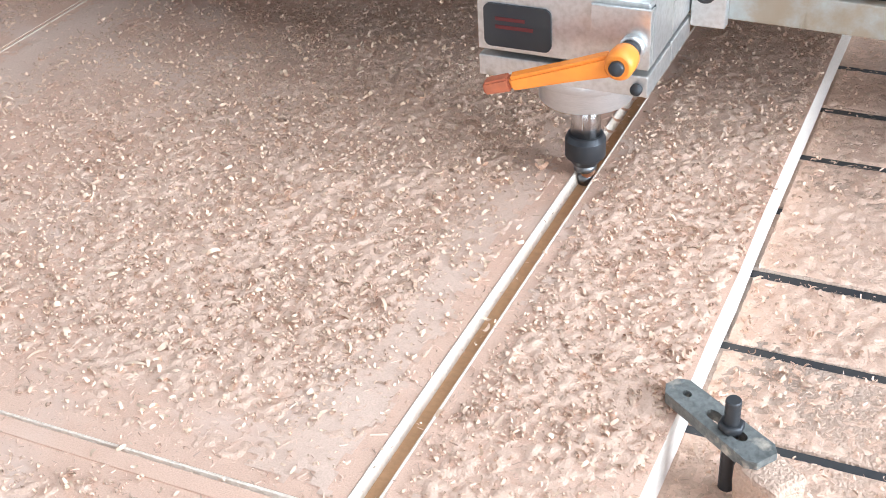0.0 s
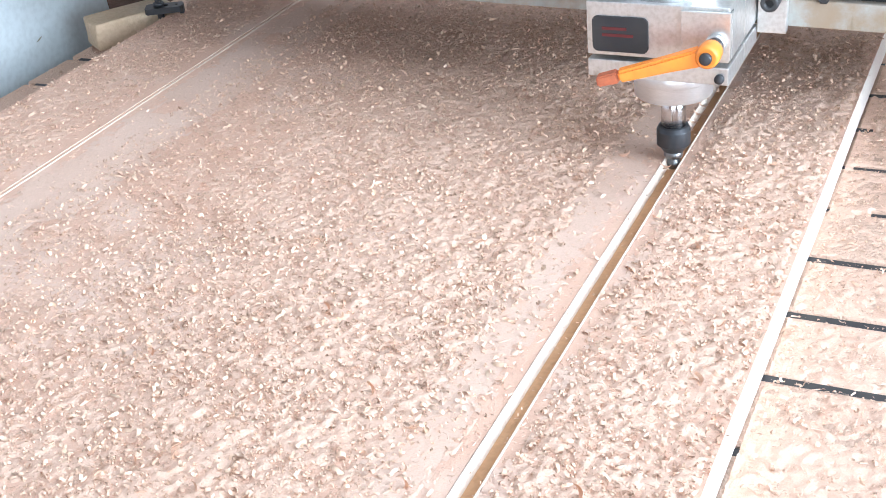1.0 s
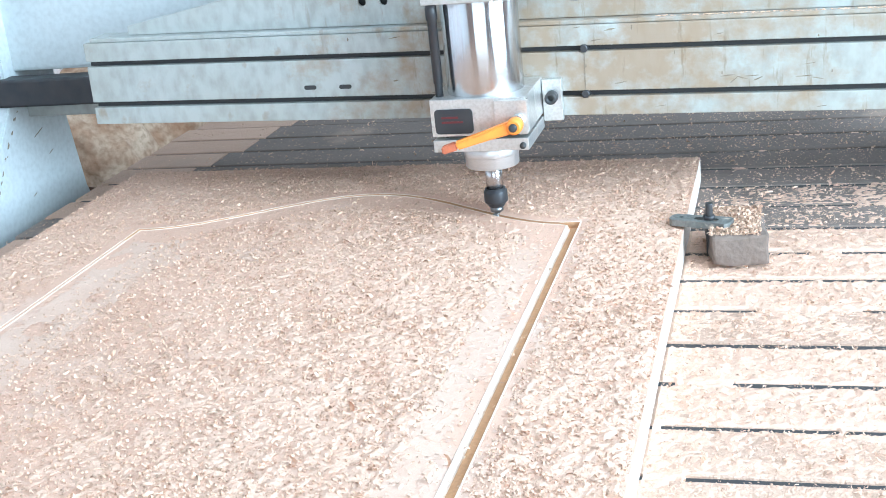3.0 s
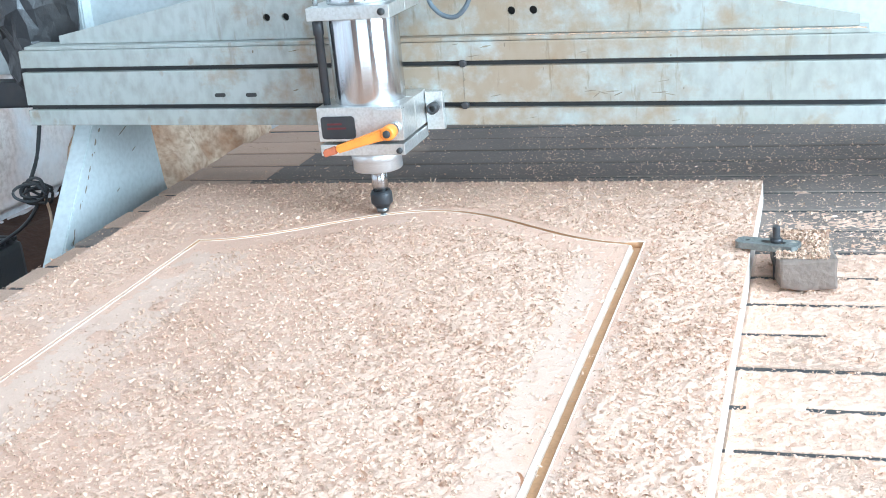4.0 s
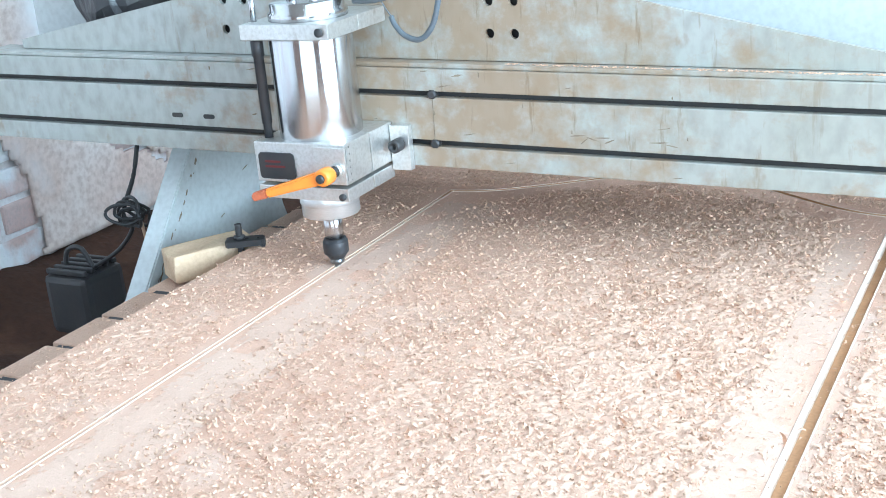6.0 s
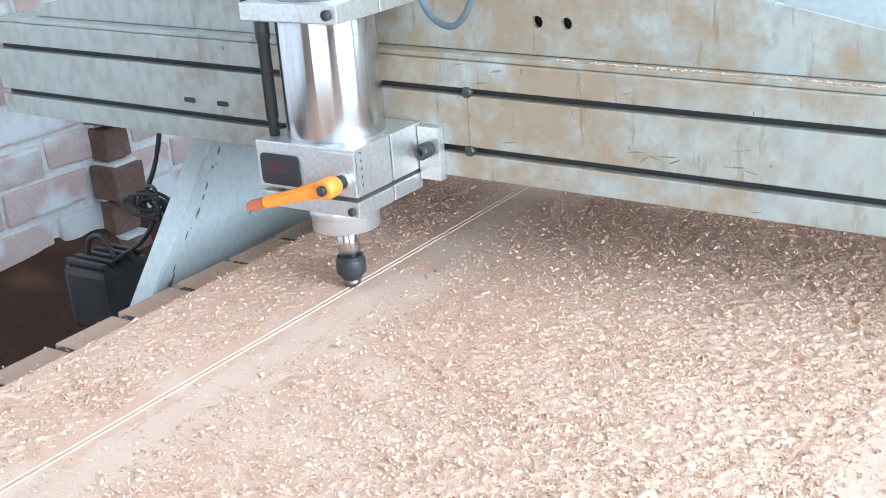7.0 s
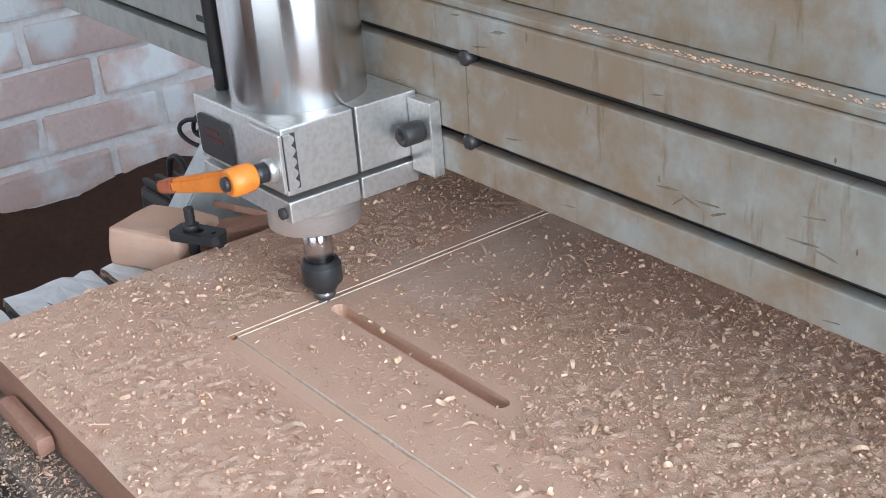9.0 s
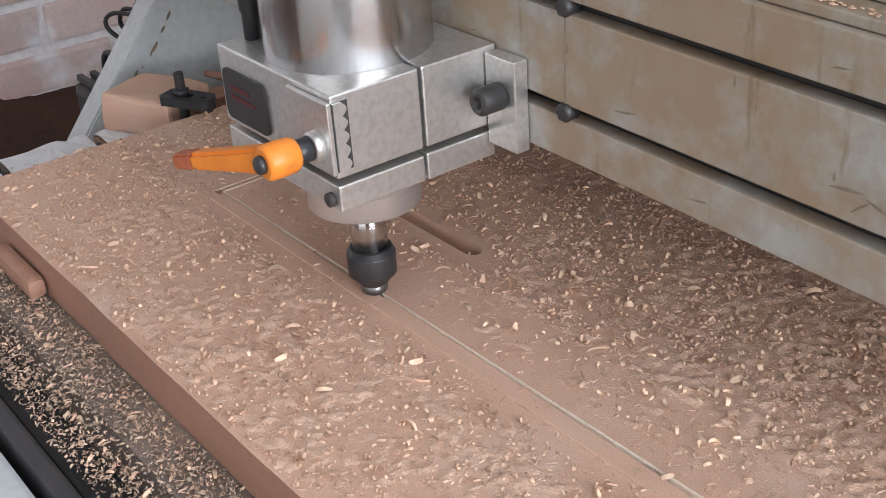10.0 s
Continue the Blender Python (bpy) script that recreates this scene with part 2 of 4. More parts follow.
def box(x0, x1, y0, y1, z0, z1, bevel=0.0, bm=None, m=None):
    bm = bm or bmesh.new()
    g = bmesh.ops.create_cube(bm, size=1.0, matrix=(m or Matrix()) @ Matrix.Translation(((x0 + x1) / 2, (y0 + y1) / 2, (z0 + z1) / 2))
                              @ Matrix.Diagonal((x1 - x0, y1 - y0, z1 - z0, 1)))
    if bevel:
        edges = {e for v in g["verts"] for e in v.link_edges}
        bmesh.ops.bevel(bm, geom=list(edges), offset=bevel, segments=2, affect="EDGES", profile=0.6)
    return bm


def turned(profile, segments=40, m=None, bm=None):
    """A body of revolution about z through (radius, z) pairs, smooth."""
    bm = bm or bmesh.new()
    m = m or Matrix()
    rings = []
    for r, z in profile:
        rings.append([bm.verts.new(m @ Vector((r * math.cos(2 * math.pi * k / segments), r * math.sin(2 * math.pi * k / segments), z))) for k in range(segments)])
    for a, b in zip(rings, rings[1:]):
        for k in range(segments):
            bm.faces.new((a[k], a[(k + 1) % segments], b[(k + 1) % segments], b[k])).smooth = True
    bm.faces.new(rings[0][::-1])
    bm.faces.new(rings[-1])
    for e in bm.edges:
        if len(e.link_faces) == 2 and e.calc_face_angle(0) > 0.6:
            e.smooth = False
    return bm


def prism(outline, depth, m, bevel=0.0, bm=None):
    """An outline in x and z, given depth along y, placed by m."""
    bm = bm or bmesh.new()
    a = [bm.verts.new(m @ Vector((x, 0, z))) for x, z in outline]
    b = [bm.verts.new(m @ Vector((x, depth, z))) for x, z in outline]
    k = len(outline)
    bm.faces.new(a)
    bm.faces.new(b[::-1])
    for i in range(k):
        bm.faces.new((a[i], b[i], b[(i + 1) % k], a[(i + 1) % k]))
    bmesh.ops.recalc_face_normals(bm, faces=bm.faces)
    if bevel:
        bmesh.ops.bevel(bm, geom=bm.edges[:], offset=bevel, segments=2, affect="EDGES")
    return bm


def tube(points, r, segments=8):
    """A round cable through points."""
    bm = bmesh.new()
    pts = [Vector(p) for p in points]
    fine = []
    for i in range(len(pts) - 1):
        p0, p1, p2, p3 = pts[max(i - 1, 0)], pts[i], pts[i + 1], pts[min(i + 2, len(pts) - 1)]
        for k in range(6):
            u = k / 6
            fine.append(0.5 * (2 * p1 + (p2 - p0) * u + (2 * p0 - 5 * p1 + 4 * p2 - p3) * u * u + (3 * p1 - p0 - 3 * p2 + p3) * u ** 3))
    fine.append(pts[-1])
    rings = []
    for i, p in enumerate(fine):
        d = (fine[min(i + 1, len(fine) - 1)] - fine[max(i - 1, 0)]).normalized()
        side = d.cross(Vector((0.3, 0.2, 1))).normalized()
        up = side.cross(d)
        rings.append([bm.verts.new(p + r * (math.cos(2 * math.pi * k / segments) * side + math.sin(2 * math.pi * k / segments) * up)) for k in range(segments)])
    for a, b in zip(rings, rings[1:]):
        for k in range(segments):
            bm.faces.new((a[k], a[(k + 1) % segments], b[(k + 1) % segments], b[k])).smooth = True
    bm.faces.new(rings[0][::-1])
    bm.faces.new(rings[-1])
    bmesh.ops.recalc_face_normals(bm, faces=bm.faces)
    return bm


def lumpy(bm, size, scale, seed=0.0):
    for v in bm.verts:
        v.co += Vector([noise.noise(v.co * scale + Vector((seed + 7 * k, seed, 3 * k))) for k in range(3)]) * size
    return bm


def mesh_of(name, verts, faces, mat, smooth=False):
    me = bpy.data.meshes.new(name)
    me.from_pydata(verts, [], faces)
    me.materials.append(mat)
    if smooth:
        me.polygons.foreach_set("use_smooth", [True] * len(me.polygons))
    me.update()
    return me


# ---- room ----
WALL_X = -1.6
for name, dims, mat, label in (
        ("wall_far", (-1.9, 3.7, 4.2, 4.4, 0.0, 3.2), PLASTER, "pale limewashed rough plaster wall behind the machine"),
        ("wall_right_low", (3.5, 3.7, -3.2, 4.2, 0.0, 0.95), BARE, "bare reddish brick wall under a wide window"),
        ("wall_right_high", (3.5, 3.7, -3.2, 4.2, 2.55, 3.2), BARE, "bare reddish brick wall over a wide window"),
        ("wall_right_near", (3.5, 3.7, -3.2, -1.2, 0.95, 2.55), BARE, "bare reddish brick wall beside a wide window"),
        ("wall_right_end", (3.5, 3.7, 1.6, 4.2, 0.95, 2.55), BARE, "bare reddish brick wall beside a wide window"),
        ("wall_back_left", (-1.9, -0.25, -3.2, -3.0, 0.0, 3.2), BARE, "bare reddish brick wall beside an open doorway"),
        ("wall_back_right", (2.85, 3.5, -3.2, -3.0, 0.0, 3.2), BARE, "bare reddish brick wall beside an open doorway"),
        ("wall_back_top", (-0.25, 2.85, -3.2, -3.0, 2.65, 3.2), BARE, "bare reddish brick wall above an open doorway"),
        ("ceiling", (-1.9, 0.58, -3.2, 4.4, 3.2, 3.3), CONCRETE, "grey workshop ceiling beside an open roof light"),
        ("ceiling_side", (3.22, 3.7, -3.2, 4.4, 3.2, 3.3), CONCRETE, "grey workshop ceiling beside an open roof light"),
        ("ceiling_near", (0.58, 3.22, -3.2, -1.27, 3.2, 3.3), CONCRETE, "grey workshop ceiling before an open roof light"),
        ("ceiling_far", (0.58, 3.22, 3.17, 4.4, 3.2, 3.3), CONCRETE, "grey workshop ceiling behind an open roof light")):
    ob = part(name, box(*dims), mat, None, label)
    tagged(ob, category="ceiling" if "ceiling" in name else "wall", kind="structure")


def ground():
    """Workshop floor: concrete level with a bank of red earth against the brick wall."""
    verts, faces = [], []
    nx, ny = 50, 190
    for j in range(ny + 1):
        for i in range(nx + 1):
            x, y = -1.9 + 1.45 * (i / nx), -3.2 + 7.6 * j / ny
            bank = max(0.0, min(1.0, (-0.62 - x) / 1.0))
            z = 0.50 * bank ** 0.8 + 0.045 * bank * noise.noise(Vector((x * 4, y * 4, 0))) + 0.02 * bank * noise.noise(Vector((x * 15, y * 15, 4)))
            verts.append((x, y, z))
    for j in range(ny):
        for i in range(nx):
            a = j * (nx + 1) + i
            faces.append((a, a + 1, a + nx + 2, a + nx + 1))
    ob = new("earth_bank", mesh_of("earth_bank", verts, faces, EARTH, True))
    tagged(ob, "bare red earth banked up against the brick wall", "earth", kind="structure")
    slab = part("floor", box(-0.46, 3.6, -3.2, 4.3, -0.1, 0.012), CONCRETE, None, "dusty grey concrete workshop floor")
    tagged(slab, category="floor", kind="structure")


ground()


# ---- machine bed ----
PITCH, GAP0 = 0.0908, 1.09
BED_L, BED_R, BED_NEAR, BED_FAR = -0.567, 0.80, 0.15, 2.82


def machine_bed():
    bed = empty("machine_bed", pose(0, 0, 0), "long router bed of sawdust covered cross slats with dark slots", "machine bed")
    part("bed_frame", box(BED_L + 0.03, BED_R - 0.03, BED_NEAR + 0.012, BED_FAR, TABLE - 0.15, TABLE - 0.0465, 0.004), SLOT, bed, "dark steel frame under the slats")
    part("side_rail", box(BED_L + 0.02, BED_L + 0.09, BED_NEAR + 0.02, BED_FAR, TABLE - 0.27, TABLE - 0.15, 0.006), PALE, bed, "grey painted side beam")
    part("side_rail", box(BED_R - 0.09, BED_R - 0.02, BED_NEAR + 0.02, BED_FAR, TABLE - 0.27, TABLE - 0.15, 0.006), PALE, bed, "grey painted side beam")
    for x in (BED_L + 0.055, BED_R - 0.055):
        for y in (BED_NEAR + 0.15, 1.45, BED_FAR - 0.15):
            part("leg", box(x - 0.05, x + 0.05, y - 0.05, y + 0.05, 0.0, TABLE - 0.27, 0.006), PALE, bed, "grey painted steel leg")
    part("front_lip", box(BED_L, BED_R, BED_NEAR - 0.014, BED_NEAR - 0.002, TABLE - 0.06, TABLE - 0.004, 0.003), DARK, bed, "black edge strip")
    part("front_skirt", box(BED_L - 0.01, BED_R, BED_NEAR - 0.10, BED_NEAR - 0.019, TABLE - 0.075, TABLE - 0.016, 0.004), PALE, bed, "pale painted front ledge")
    return bed


bed = machine_bed()


# ---- the board ----
HALF, NEAR, FAR = 0.46, 0.22, 2.03
GL, GR, GN = -0.304, 0.318, 0.364


def arch(x):
    u = min(1.0, abs(x - 0.007) / 0.311)
    return 1.742 + 0.0700 * (1 + math.cos(math.pi * u))


def groove_line():
    line = [(GR, GN), (GR, 1.742)]
    line += [(GR + (GL - GR) * k / 40, arch(GR + (GL - GR) * k / 40)) for k in range(1, 40)]
    line += [(GL, 1.742), (GL, GN)]
    return line


def offset_loop(line, d, rim=0.0):
    """The closed loop moved to its left by d, less where the cut is still shallow."""
    out = []
    k = len(line)
    full = d
    for i in range(k):
        fac = 1.0 if line[i][0] > GR - 0.001 else 0.38 if line[i][0] < GL + 0.001 else 0.5
        d = full * fac + rim * (1.0 if fac == 1.0 else 0.4 if rim > 0 else 0.12)
        p, q, r = Vector(line[i - 1]), Vector(line[i]), Vector(line[(i + 1) % k])
        a, b = (q - p).normalized(), (r - q).normalized()
        na, nb = Vector((-a.y, a.x)), Vector((-b.y, b.x))
        mid = (na + nb).normalized()
        out.append(q + mid * (d / max(0.5, mid.dot(na))))
    return out


def work_board():
    ob = empty("wooden_board", pose(0, 0, 0), "thick reddish wooden board with routed grooves, strewn with shavings", "wooden board")
    line = groove_line()
    w, depth = 0.0075, 0.0075
    inner, outer = offset_loop(line, 0.0070), offset_loop(line, -w)
    lip_in, lip_out = offset_loop(line, 0.0070, 0.0022), offset_loop(line, -w, -0.0020)
    stub = [(-0.285 + 0.0065 * math.cos(a), 0.4475 + 0.0065 * math.sin(a)) for a in np.linspace(math.pi / 2, 1.5 * math.pi, 7)]
    stub += [(-0.092 + 0.0065 * math.cos(a), 0.4475 + 0.0065 * math.sin(a)) for a in np.linspace(-math.pi / 2, math.pi / 2, 7)]
    bm = bmesh.new()

    def loop(points, z):
        vs = [bm.verts.new((p[0], p[1], z)) for p in points]
        return vs, [bm.edges.new((vs[i], vs[(i + 1) % len(vs)])) for i in range(len(vs))]

    corners = [(HALF, NEAR), (HALF, FAR), (-HALF, FAR), (-HALF, NEAR)]
    rim = []
    for i in range(4):
        a, b = Vector(corners[i]), Vector(corners[(i + 1) % 4])
        for k in range(24):
            p = a.lerp(b, k / 24)
            rim.append((p.x + 0.0012 * noise.noise(Vector((p.x * 30, p.y * 30, 0))), p.y + 0.0012 * noise.noise(Vector((p.x * 30, p.y * 30, 5)))))
    rv, re = loop(rim, ZT)
    ov, oe = loop(lip_out, ZT)
    iv, ie = loop(lip_in, ZT)
    sv, se = loop(stub, ZT)
    bmesh.ops.triangle_fill(bm, edges=re + oe, use_beauty=True)
    bmesh.ops.triangle_fill(bm, edges=ie + se, use_beauty=True)
    side = bmesh.new()
    high = [side.verts.new(v.co) for v in rv]
    low = [side.verts.new((v.co.x, v.co.y, TABLE + 0.001)) for v in rv]
    for i in range(24, len(rv)):
        side.faces.new((high[i], low[i], low[(i + 1) % len(rv)], high[(i + 1) % len(rv)]))
    side.faces.new(low)
    bmesh.ops.recalc_face_normals(side, faces=side.faces)
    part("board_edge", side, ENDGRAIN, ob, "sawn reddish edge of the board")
    side = bmesh.new()
    high = [side.verts.new(v.co) for v in rv[:25]]
    low = [side.verts.new((v.co.x, v.co.y, TABLE + 0.001)) for v in rv[:25]]
    for i in range(24):
        side.faces.new((low[i], low[i + 1], high[i + 1], high[i]))
    # same board as the reddish edges, coloured pale as if lit from the window
    part("long_edge", side, LIT_EDGE, ob, "long edge of the board, window light painted in its pale colour")
    part("tongue", box(-0.378, -0.300, NEAR - 0.016, NEAR - 0.0015, TABLE + 0.004, TABLE + 0.020, 0.006), ENDGRAIN, ob, "rounded batten end on the near edge")
    sb = [bm.verts.new((v.co.x, v.co.y, ZT - 0.012)) for v in sv]
    for i in range(len(sv)):
        bm.faces.new((sv[i], sb[i], sb[(i + 1) % len(sv)], sv[(i + 1) % len(sv)]))
    bm.faces.new(sb)
    bmesh.ops.recalc_face_normals(bm, faces=bm.faces)
    part("panel", bm, BOARD, ob)
    # channel
    bm = bmesh.new()
    k = len(line)
    floor_in, floor_out = offset_loop(line, 0.0042), offset_loop(line, -w * 0.85)
    oa = [bm.verts.new((p.x, p.y, ZT)) for p in outer]
    i2, o2 = [bm.verts.new((p.x, p.y, ZT - depth)) for p in floor_in], [bm.verts.new((p.x, p.y, ZT - depth)) for p in floor_out]
    wall = bmesh.new()
    wa, wb = [wall.verts.new((p.x, p.y, ZT)) for p in inner], [wall.verts.new((p.x, p.y, ZT - depth)) for p in floor_in]
    for i in range(k):
        j = (i + 1) % k
        wall.faces.new((wa[i], wa[j], wb[j], wb[i]))
        bm.faces.new((i2[i], i2[j], o2[j], o2[i]))
        bm.faces.new((o2[i], o2[j], oa[j], oa[i]))
    bmesh.ops.recalc_face_normals(bm, faces=bm.faces)
    part("groove", bm, CUT, ob, "freshly routed groove with brown floor")
    # wall facing the window, its brightness put into the pale colour
    part("groove_wall", wall, RIM, ob, "sloping side of the groove, window light painted in its pale colour")
    part("groove_dust", box(GL - 0.0029, GL + 0.0014, GN + 0.004, 1.70, ZT - 0.0065, ZT - 0.0006), FILM, ob, "pale sawdust packed in the groove")
    part("groove_dust", box(GL + 0.006, -0.08, GN - 0.0105, GN + 0.0015, ZT - 0.0065, ZT + 0.0010, 0.0008), BOARD, ob, "sawdust packed in the groove")
    part("groove_dust", box(-0.0798, GR - 0.012, GN - 0.0095, GN + 0.0030, ZT - 0.0065, ZT + 0.0011, 0.0008), BOARD, ob, "shallow line not yet cut through")
    for name, a, b in (("groove_edge", inner, lip_in), ("groove_edge", outer, lip_out)):
        bm = bmesh.new()
        va = [bm.verts.new((p.x, p.y, ZT)) for p in a]
        vm = [bm.verts.new(((p.x + q.x) / 2, (p.y + q.y) / 2, ZT + 0.0007)) for p, q in zip(a, b)]
        vb = [bm.verts.new((p.x, p.y, ZT - 0.0002)) for p in b]
        for i in range(k):
            j = (i + 1) % k
            bm.faces.new((va[i], va[j], vm[j], vm[i]))
            bm.faces.new((vm[i], vm[j], vb[j], vb[i]))
        bmesh.ops.recalc_face_normals(bm, faces=bm.faces)
        part(name, bm, RIM, ob, "pale splintered edge of the groove")
    return ob


board = work_board()


# ---- clamps that hold the board ----
def clamp(x, y, turn, block, lift=0.0, shade=BLOCKWOOD, size=1.0, wide=1.0, steel=CLAMPSTEEL):
    """A slotted strap on a stud; its nose rests on the board, its heel on a packing block."""
    ob = empty("hold_down_clamp", pose(x, y, ZT, 0, 0, turn), "slotted steel clamp strap with a threaded stud, dusted with shavings", "clamp", "clamps round the board")
    strap = bmesh.new()
    outline = [(-0.043, -0.006), (-0.037, -0.013), (0.037, -0.015), (0.043, -0.010), (0.043, 0.010), (0.037, 0.015), (-0.037, 0.013), (-0.043, 0.006)]
    slot = [(0.012 * s + 0.005 * math.cos(a), 0.005 * math.sin(a)) for s, lo in ((1, -90), (-1, 90)) for a in [radians(lo + 30 * k) for k in range(7)]]
    slot = [(p[0] + 0.008, p[1]) for p in slot]
    hole = [(-0.028 + 0.0035 * math.cos(2 * math.pi * k / 10), 0.0035 * math.sin(2 * math.pi * k / 10)) for k in range(10)]
    edges, tops, bots = [], [], []
    for pts in (outline, slot, hole):
        pts = [(0.012 + (p[0] - 0.012) * size, p[1] * wide) for p in pts]
        top = [strap.verts.new((p[0], p[1], 0.011 + lift)) for p in pts]
        bot = [strap.verts.new((p[0], p[1], 0.003 + lift)) for p in pts]
        tops.append([strap.edges.new((top[i], top[(i + 1) % len(top)])) for i in range(len(top))])
        bots.append([strap.edges.new((bot[i], bot[(i + 1) % len(bot)])) for i in range(len(bot))])
        for i in range(len(pts)):
            j = (i + 1) % len(pts)
            strap.faces.new((top[i], bot[i], bot[j], top[j]))
    bmesh.ops.triangle_fill(strap, edges=sum(tops, []), use_beauty=True)
    bmesh.ops.triangle_fill(strap, edges=sum(bots, []), use_beauty=True)
    nose = box(0.012 - 0.055 * size, 0.012 - 0.045 * size, -0.006 * wide, 0.006 * wide, 0.0, 0.003 + lift, 0.0)
    me = bpy.data.meshes.new("x")
    nose.to_mesh(me)
    nose.free()
    strap.from_mesh(me)
    bpy.data.meshes.remove(me)
    bmesh.ops.recalc_face_normals(strap, faces=strap.faces)
    part("strap", strap, steel, ob, "worn grey steel strap with a slot and a hole")
    thread = [(0.0048 - (0.0005 if k % 2 else 0), -0.077 + 0.0018 * k) for k in range(62)]
    part("stud", turned(thread, 12, Matrix.Translation((0.012, 0, 0))), DARK, ob, "threaded steel stud")
    part("nut", turned([(0.0068, 0.0112 + lift), (0.0078, 0.012 + lift), (0.0078, 0.0158 + lift), (0.0068, 0.0165 + lift)], 6, Matrix.Translation((0.012, 0, 0))), DARK, ob, "hexagon nut")
    bx, by, bturn, bl, bw, bh = block
    blk = box(-bl / 2, bl / 2, -bw / 2, bw / 2, 0, bh, 0.004)
    bmesh.ops.subdivide_edges(blk, edges=blk.edges[:], cuts=2, use_grid_fill=True)
    lumpy(blk, 0.004, 30, x)
    b = part("packing_block", blk, shade)
    b.matrix_world = pose(bx, by, TABLE + 0.003, 0, 0, bturn)
    tagged(b, "rough wooden packing block under a clamp strap", "wooden block", "packing blocks")
    return ob


clamp(0.485, 0.5085, -34, (0.522, 0.484, -34, 0.034, 0.026, 0.0385), 0.0, SLAT, 0.94, 0.74)
clamp(0.479, 1.720, -15, (0.522, 1.728, 8, 0.068, 0.115, 0.038), 0.001, OLDWOOD, 0.9, 0.9)
clamp(-0.462, 1.455, 207, (-0.521, 1.445, 58, 0.120, 0.055, 0.038), 0.001, BLOCKWOOD, 0.6, 0.85, DARK)
clamp(-0.475, 0.432, 205, (-0.540, 0.425, 22, 0.085, 0.062, 0.037), 0.001, BOARD, 0.6, 0.85, DARK)


# ---- gantry: legs, beam, motor; it travels along the bed ----
def gantry():
    ob = empty("gantry", pose(0, 0.762, 0), "light grey painted router gantry with steel side plates and beam", "machine gantry")
    for side, x in ((-1, -0.632), (1, 0.95)):
        outline = [(-0.055, 0.70), (-0.075, 0.30), (0.35, 0.30), (0.40, 0.70), (0.36, 0.80), (0.33, 1.0), (0.33, 1.45), (0.20, 1.45), (0.18, 0.98)]
        bm = prism(outline, 0.02, pose(x, 0, 0, 0, 0, 90), 0.003)
        leg = part("side_plate", bm, PALE, ob, "blue grey painted steel side plate, chipped along its edge")
        flange = prism([(0.191, 0.975), (-0.043, 0.695), (-0.064, 0.30), (-0.079, 0.30), (-0.059, 0.700), (0.178, 0.985)], 0.034, pose(x + (0.0025 if side < 0 else 0.02), 0, 0, 0, 0, 90), 0.002)
        part("edge_flange", flange, PALE, leg, "welded front edge strip with dark chips")
        rng = random.Random(4)
        chips = bmesh.new()
        for q in range(26):
            u = rng.random()
            y, z = 0.191 - 0.234 * u + rng.uniform(0.004, 0.012), 0.975 - 0.28 * u
            a, h = rng.uniform(0.0015, 0.004), rng.uniform(0.001, 0.006)
            chips.faces.new([chips.verts.new((x + 0.0006, y + a * math.cos(w) * rng.uniform(0.5, 1) + 0.6 * h * math.sin(w), z + h * math.sin(w))) for w in [math.pi * i / 4 for i in range(8)]])
        for y, z, a in ((0.245, 0.925, 0.016), (0.27, 0.885, 0.008), (0.20, 0.83, 0.006)):
            chips.faces.new([chips.verts.new((x + 0.0006, y + a * math.cos(w), z + 0.35 * a * math.cos(w) + 0.0012 * math.sin(w))) for w in [math.pi * i / 4 for i in range(8)]])
        tagged(part("paint_chip", chips, GRIT, leg, "dark chips and scratches in the paint"), kind="stuff")
    part("beam", box(-0.95, 1.0, 0.215, 0.42, 1.035, 1.42, 0.006), PALE, ob, "pale painted gantry beam")
    part("rail", box(-0.86, 1.0, 0.17, 0.21, 0.985, 1.03, 0.004), DARK, ob, "dark guide rail under the beam")
    part("lower_beam", box(-0.70, 0.95, 0.23, 0.40, 0.955, 0.985, 0.004), PAINT, ob, "grey painted lower beam")
    bag = bmesh.new()
    bmesh.ops.create_icosphere(bag, subdivisions=4, radius=1.0, matrix=Matrix.Translation((-0.715, 0.165, 1.21)) @ Matrix.Diagonal((0.085, 0.048, 0.20, 1)))
    lumpy(bag, 0.02, 16)
    lumpy(bag, 0.006, 60)
    part("drive_motor_wrap", bag, BAG, ob, "drive motor wrapped in crumpled black plastic")
    gear = box(-0.945, -0.855, 0.12, 0.21, 0.635, 0.735, 0.012)
    gear = part("gear_motor", gear, BLACK, ob, "black geared drive motor low on the side plate")
    for k in range(5):
        part("cooling_fin", box(-0.94, -0.86, 0.126 + 0.017 * k, 0.134 + 0.017 * k, 0.7355, 0.744, 0.002), BLACK, gear)
    part("motor_handle", tube([(-0.93, 0.16, 0.735), (-0.92, 0.16, 0.765), (-0.89, 0.16, 0.77), (-0.87, 0.16, 0.735)], 0.004), BLACK, ob)
    part("motor_cable", tube([(-0.74, 0.17, 0.97), (-0.755, 0.16, 0.90), (-0.78, 0.15, 0.84), (-0.765, 0.15, 0.82), (-0.80, 0.15, 0.78), (-0.87, 0.16, 0.74)], 0.0035), BLACK, ob, "thin brown cable looped beside the side plate")
    rng = random.Random(8)
    for k in range(6):
        r, cy, cz, lean = rng.uniform(0.022, 0.036), 0.14 + rng.uniform(-0.012, 0.012), 0.842 + rng.uniform(-0.012, 0.012), rng.uniform(-0.5, 0.5)
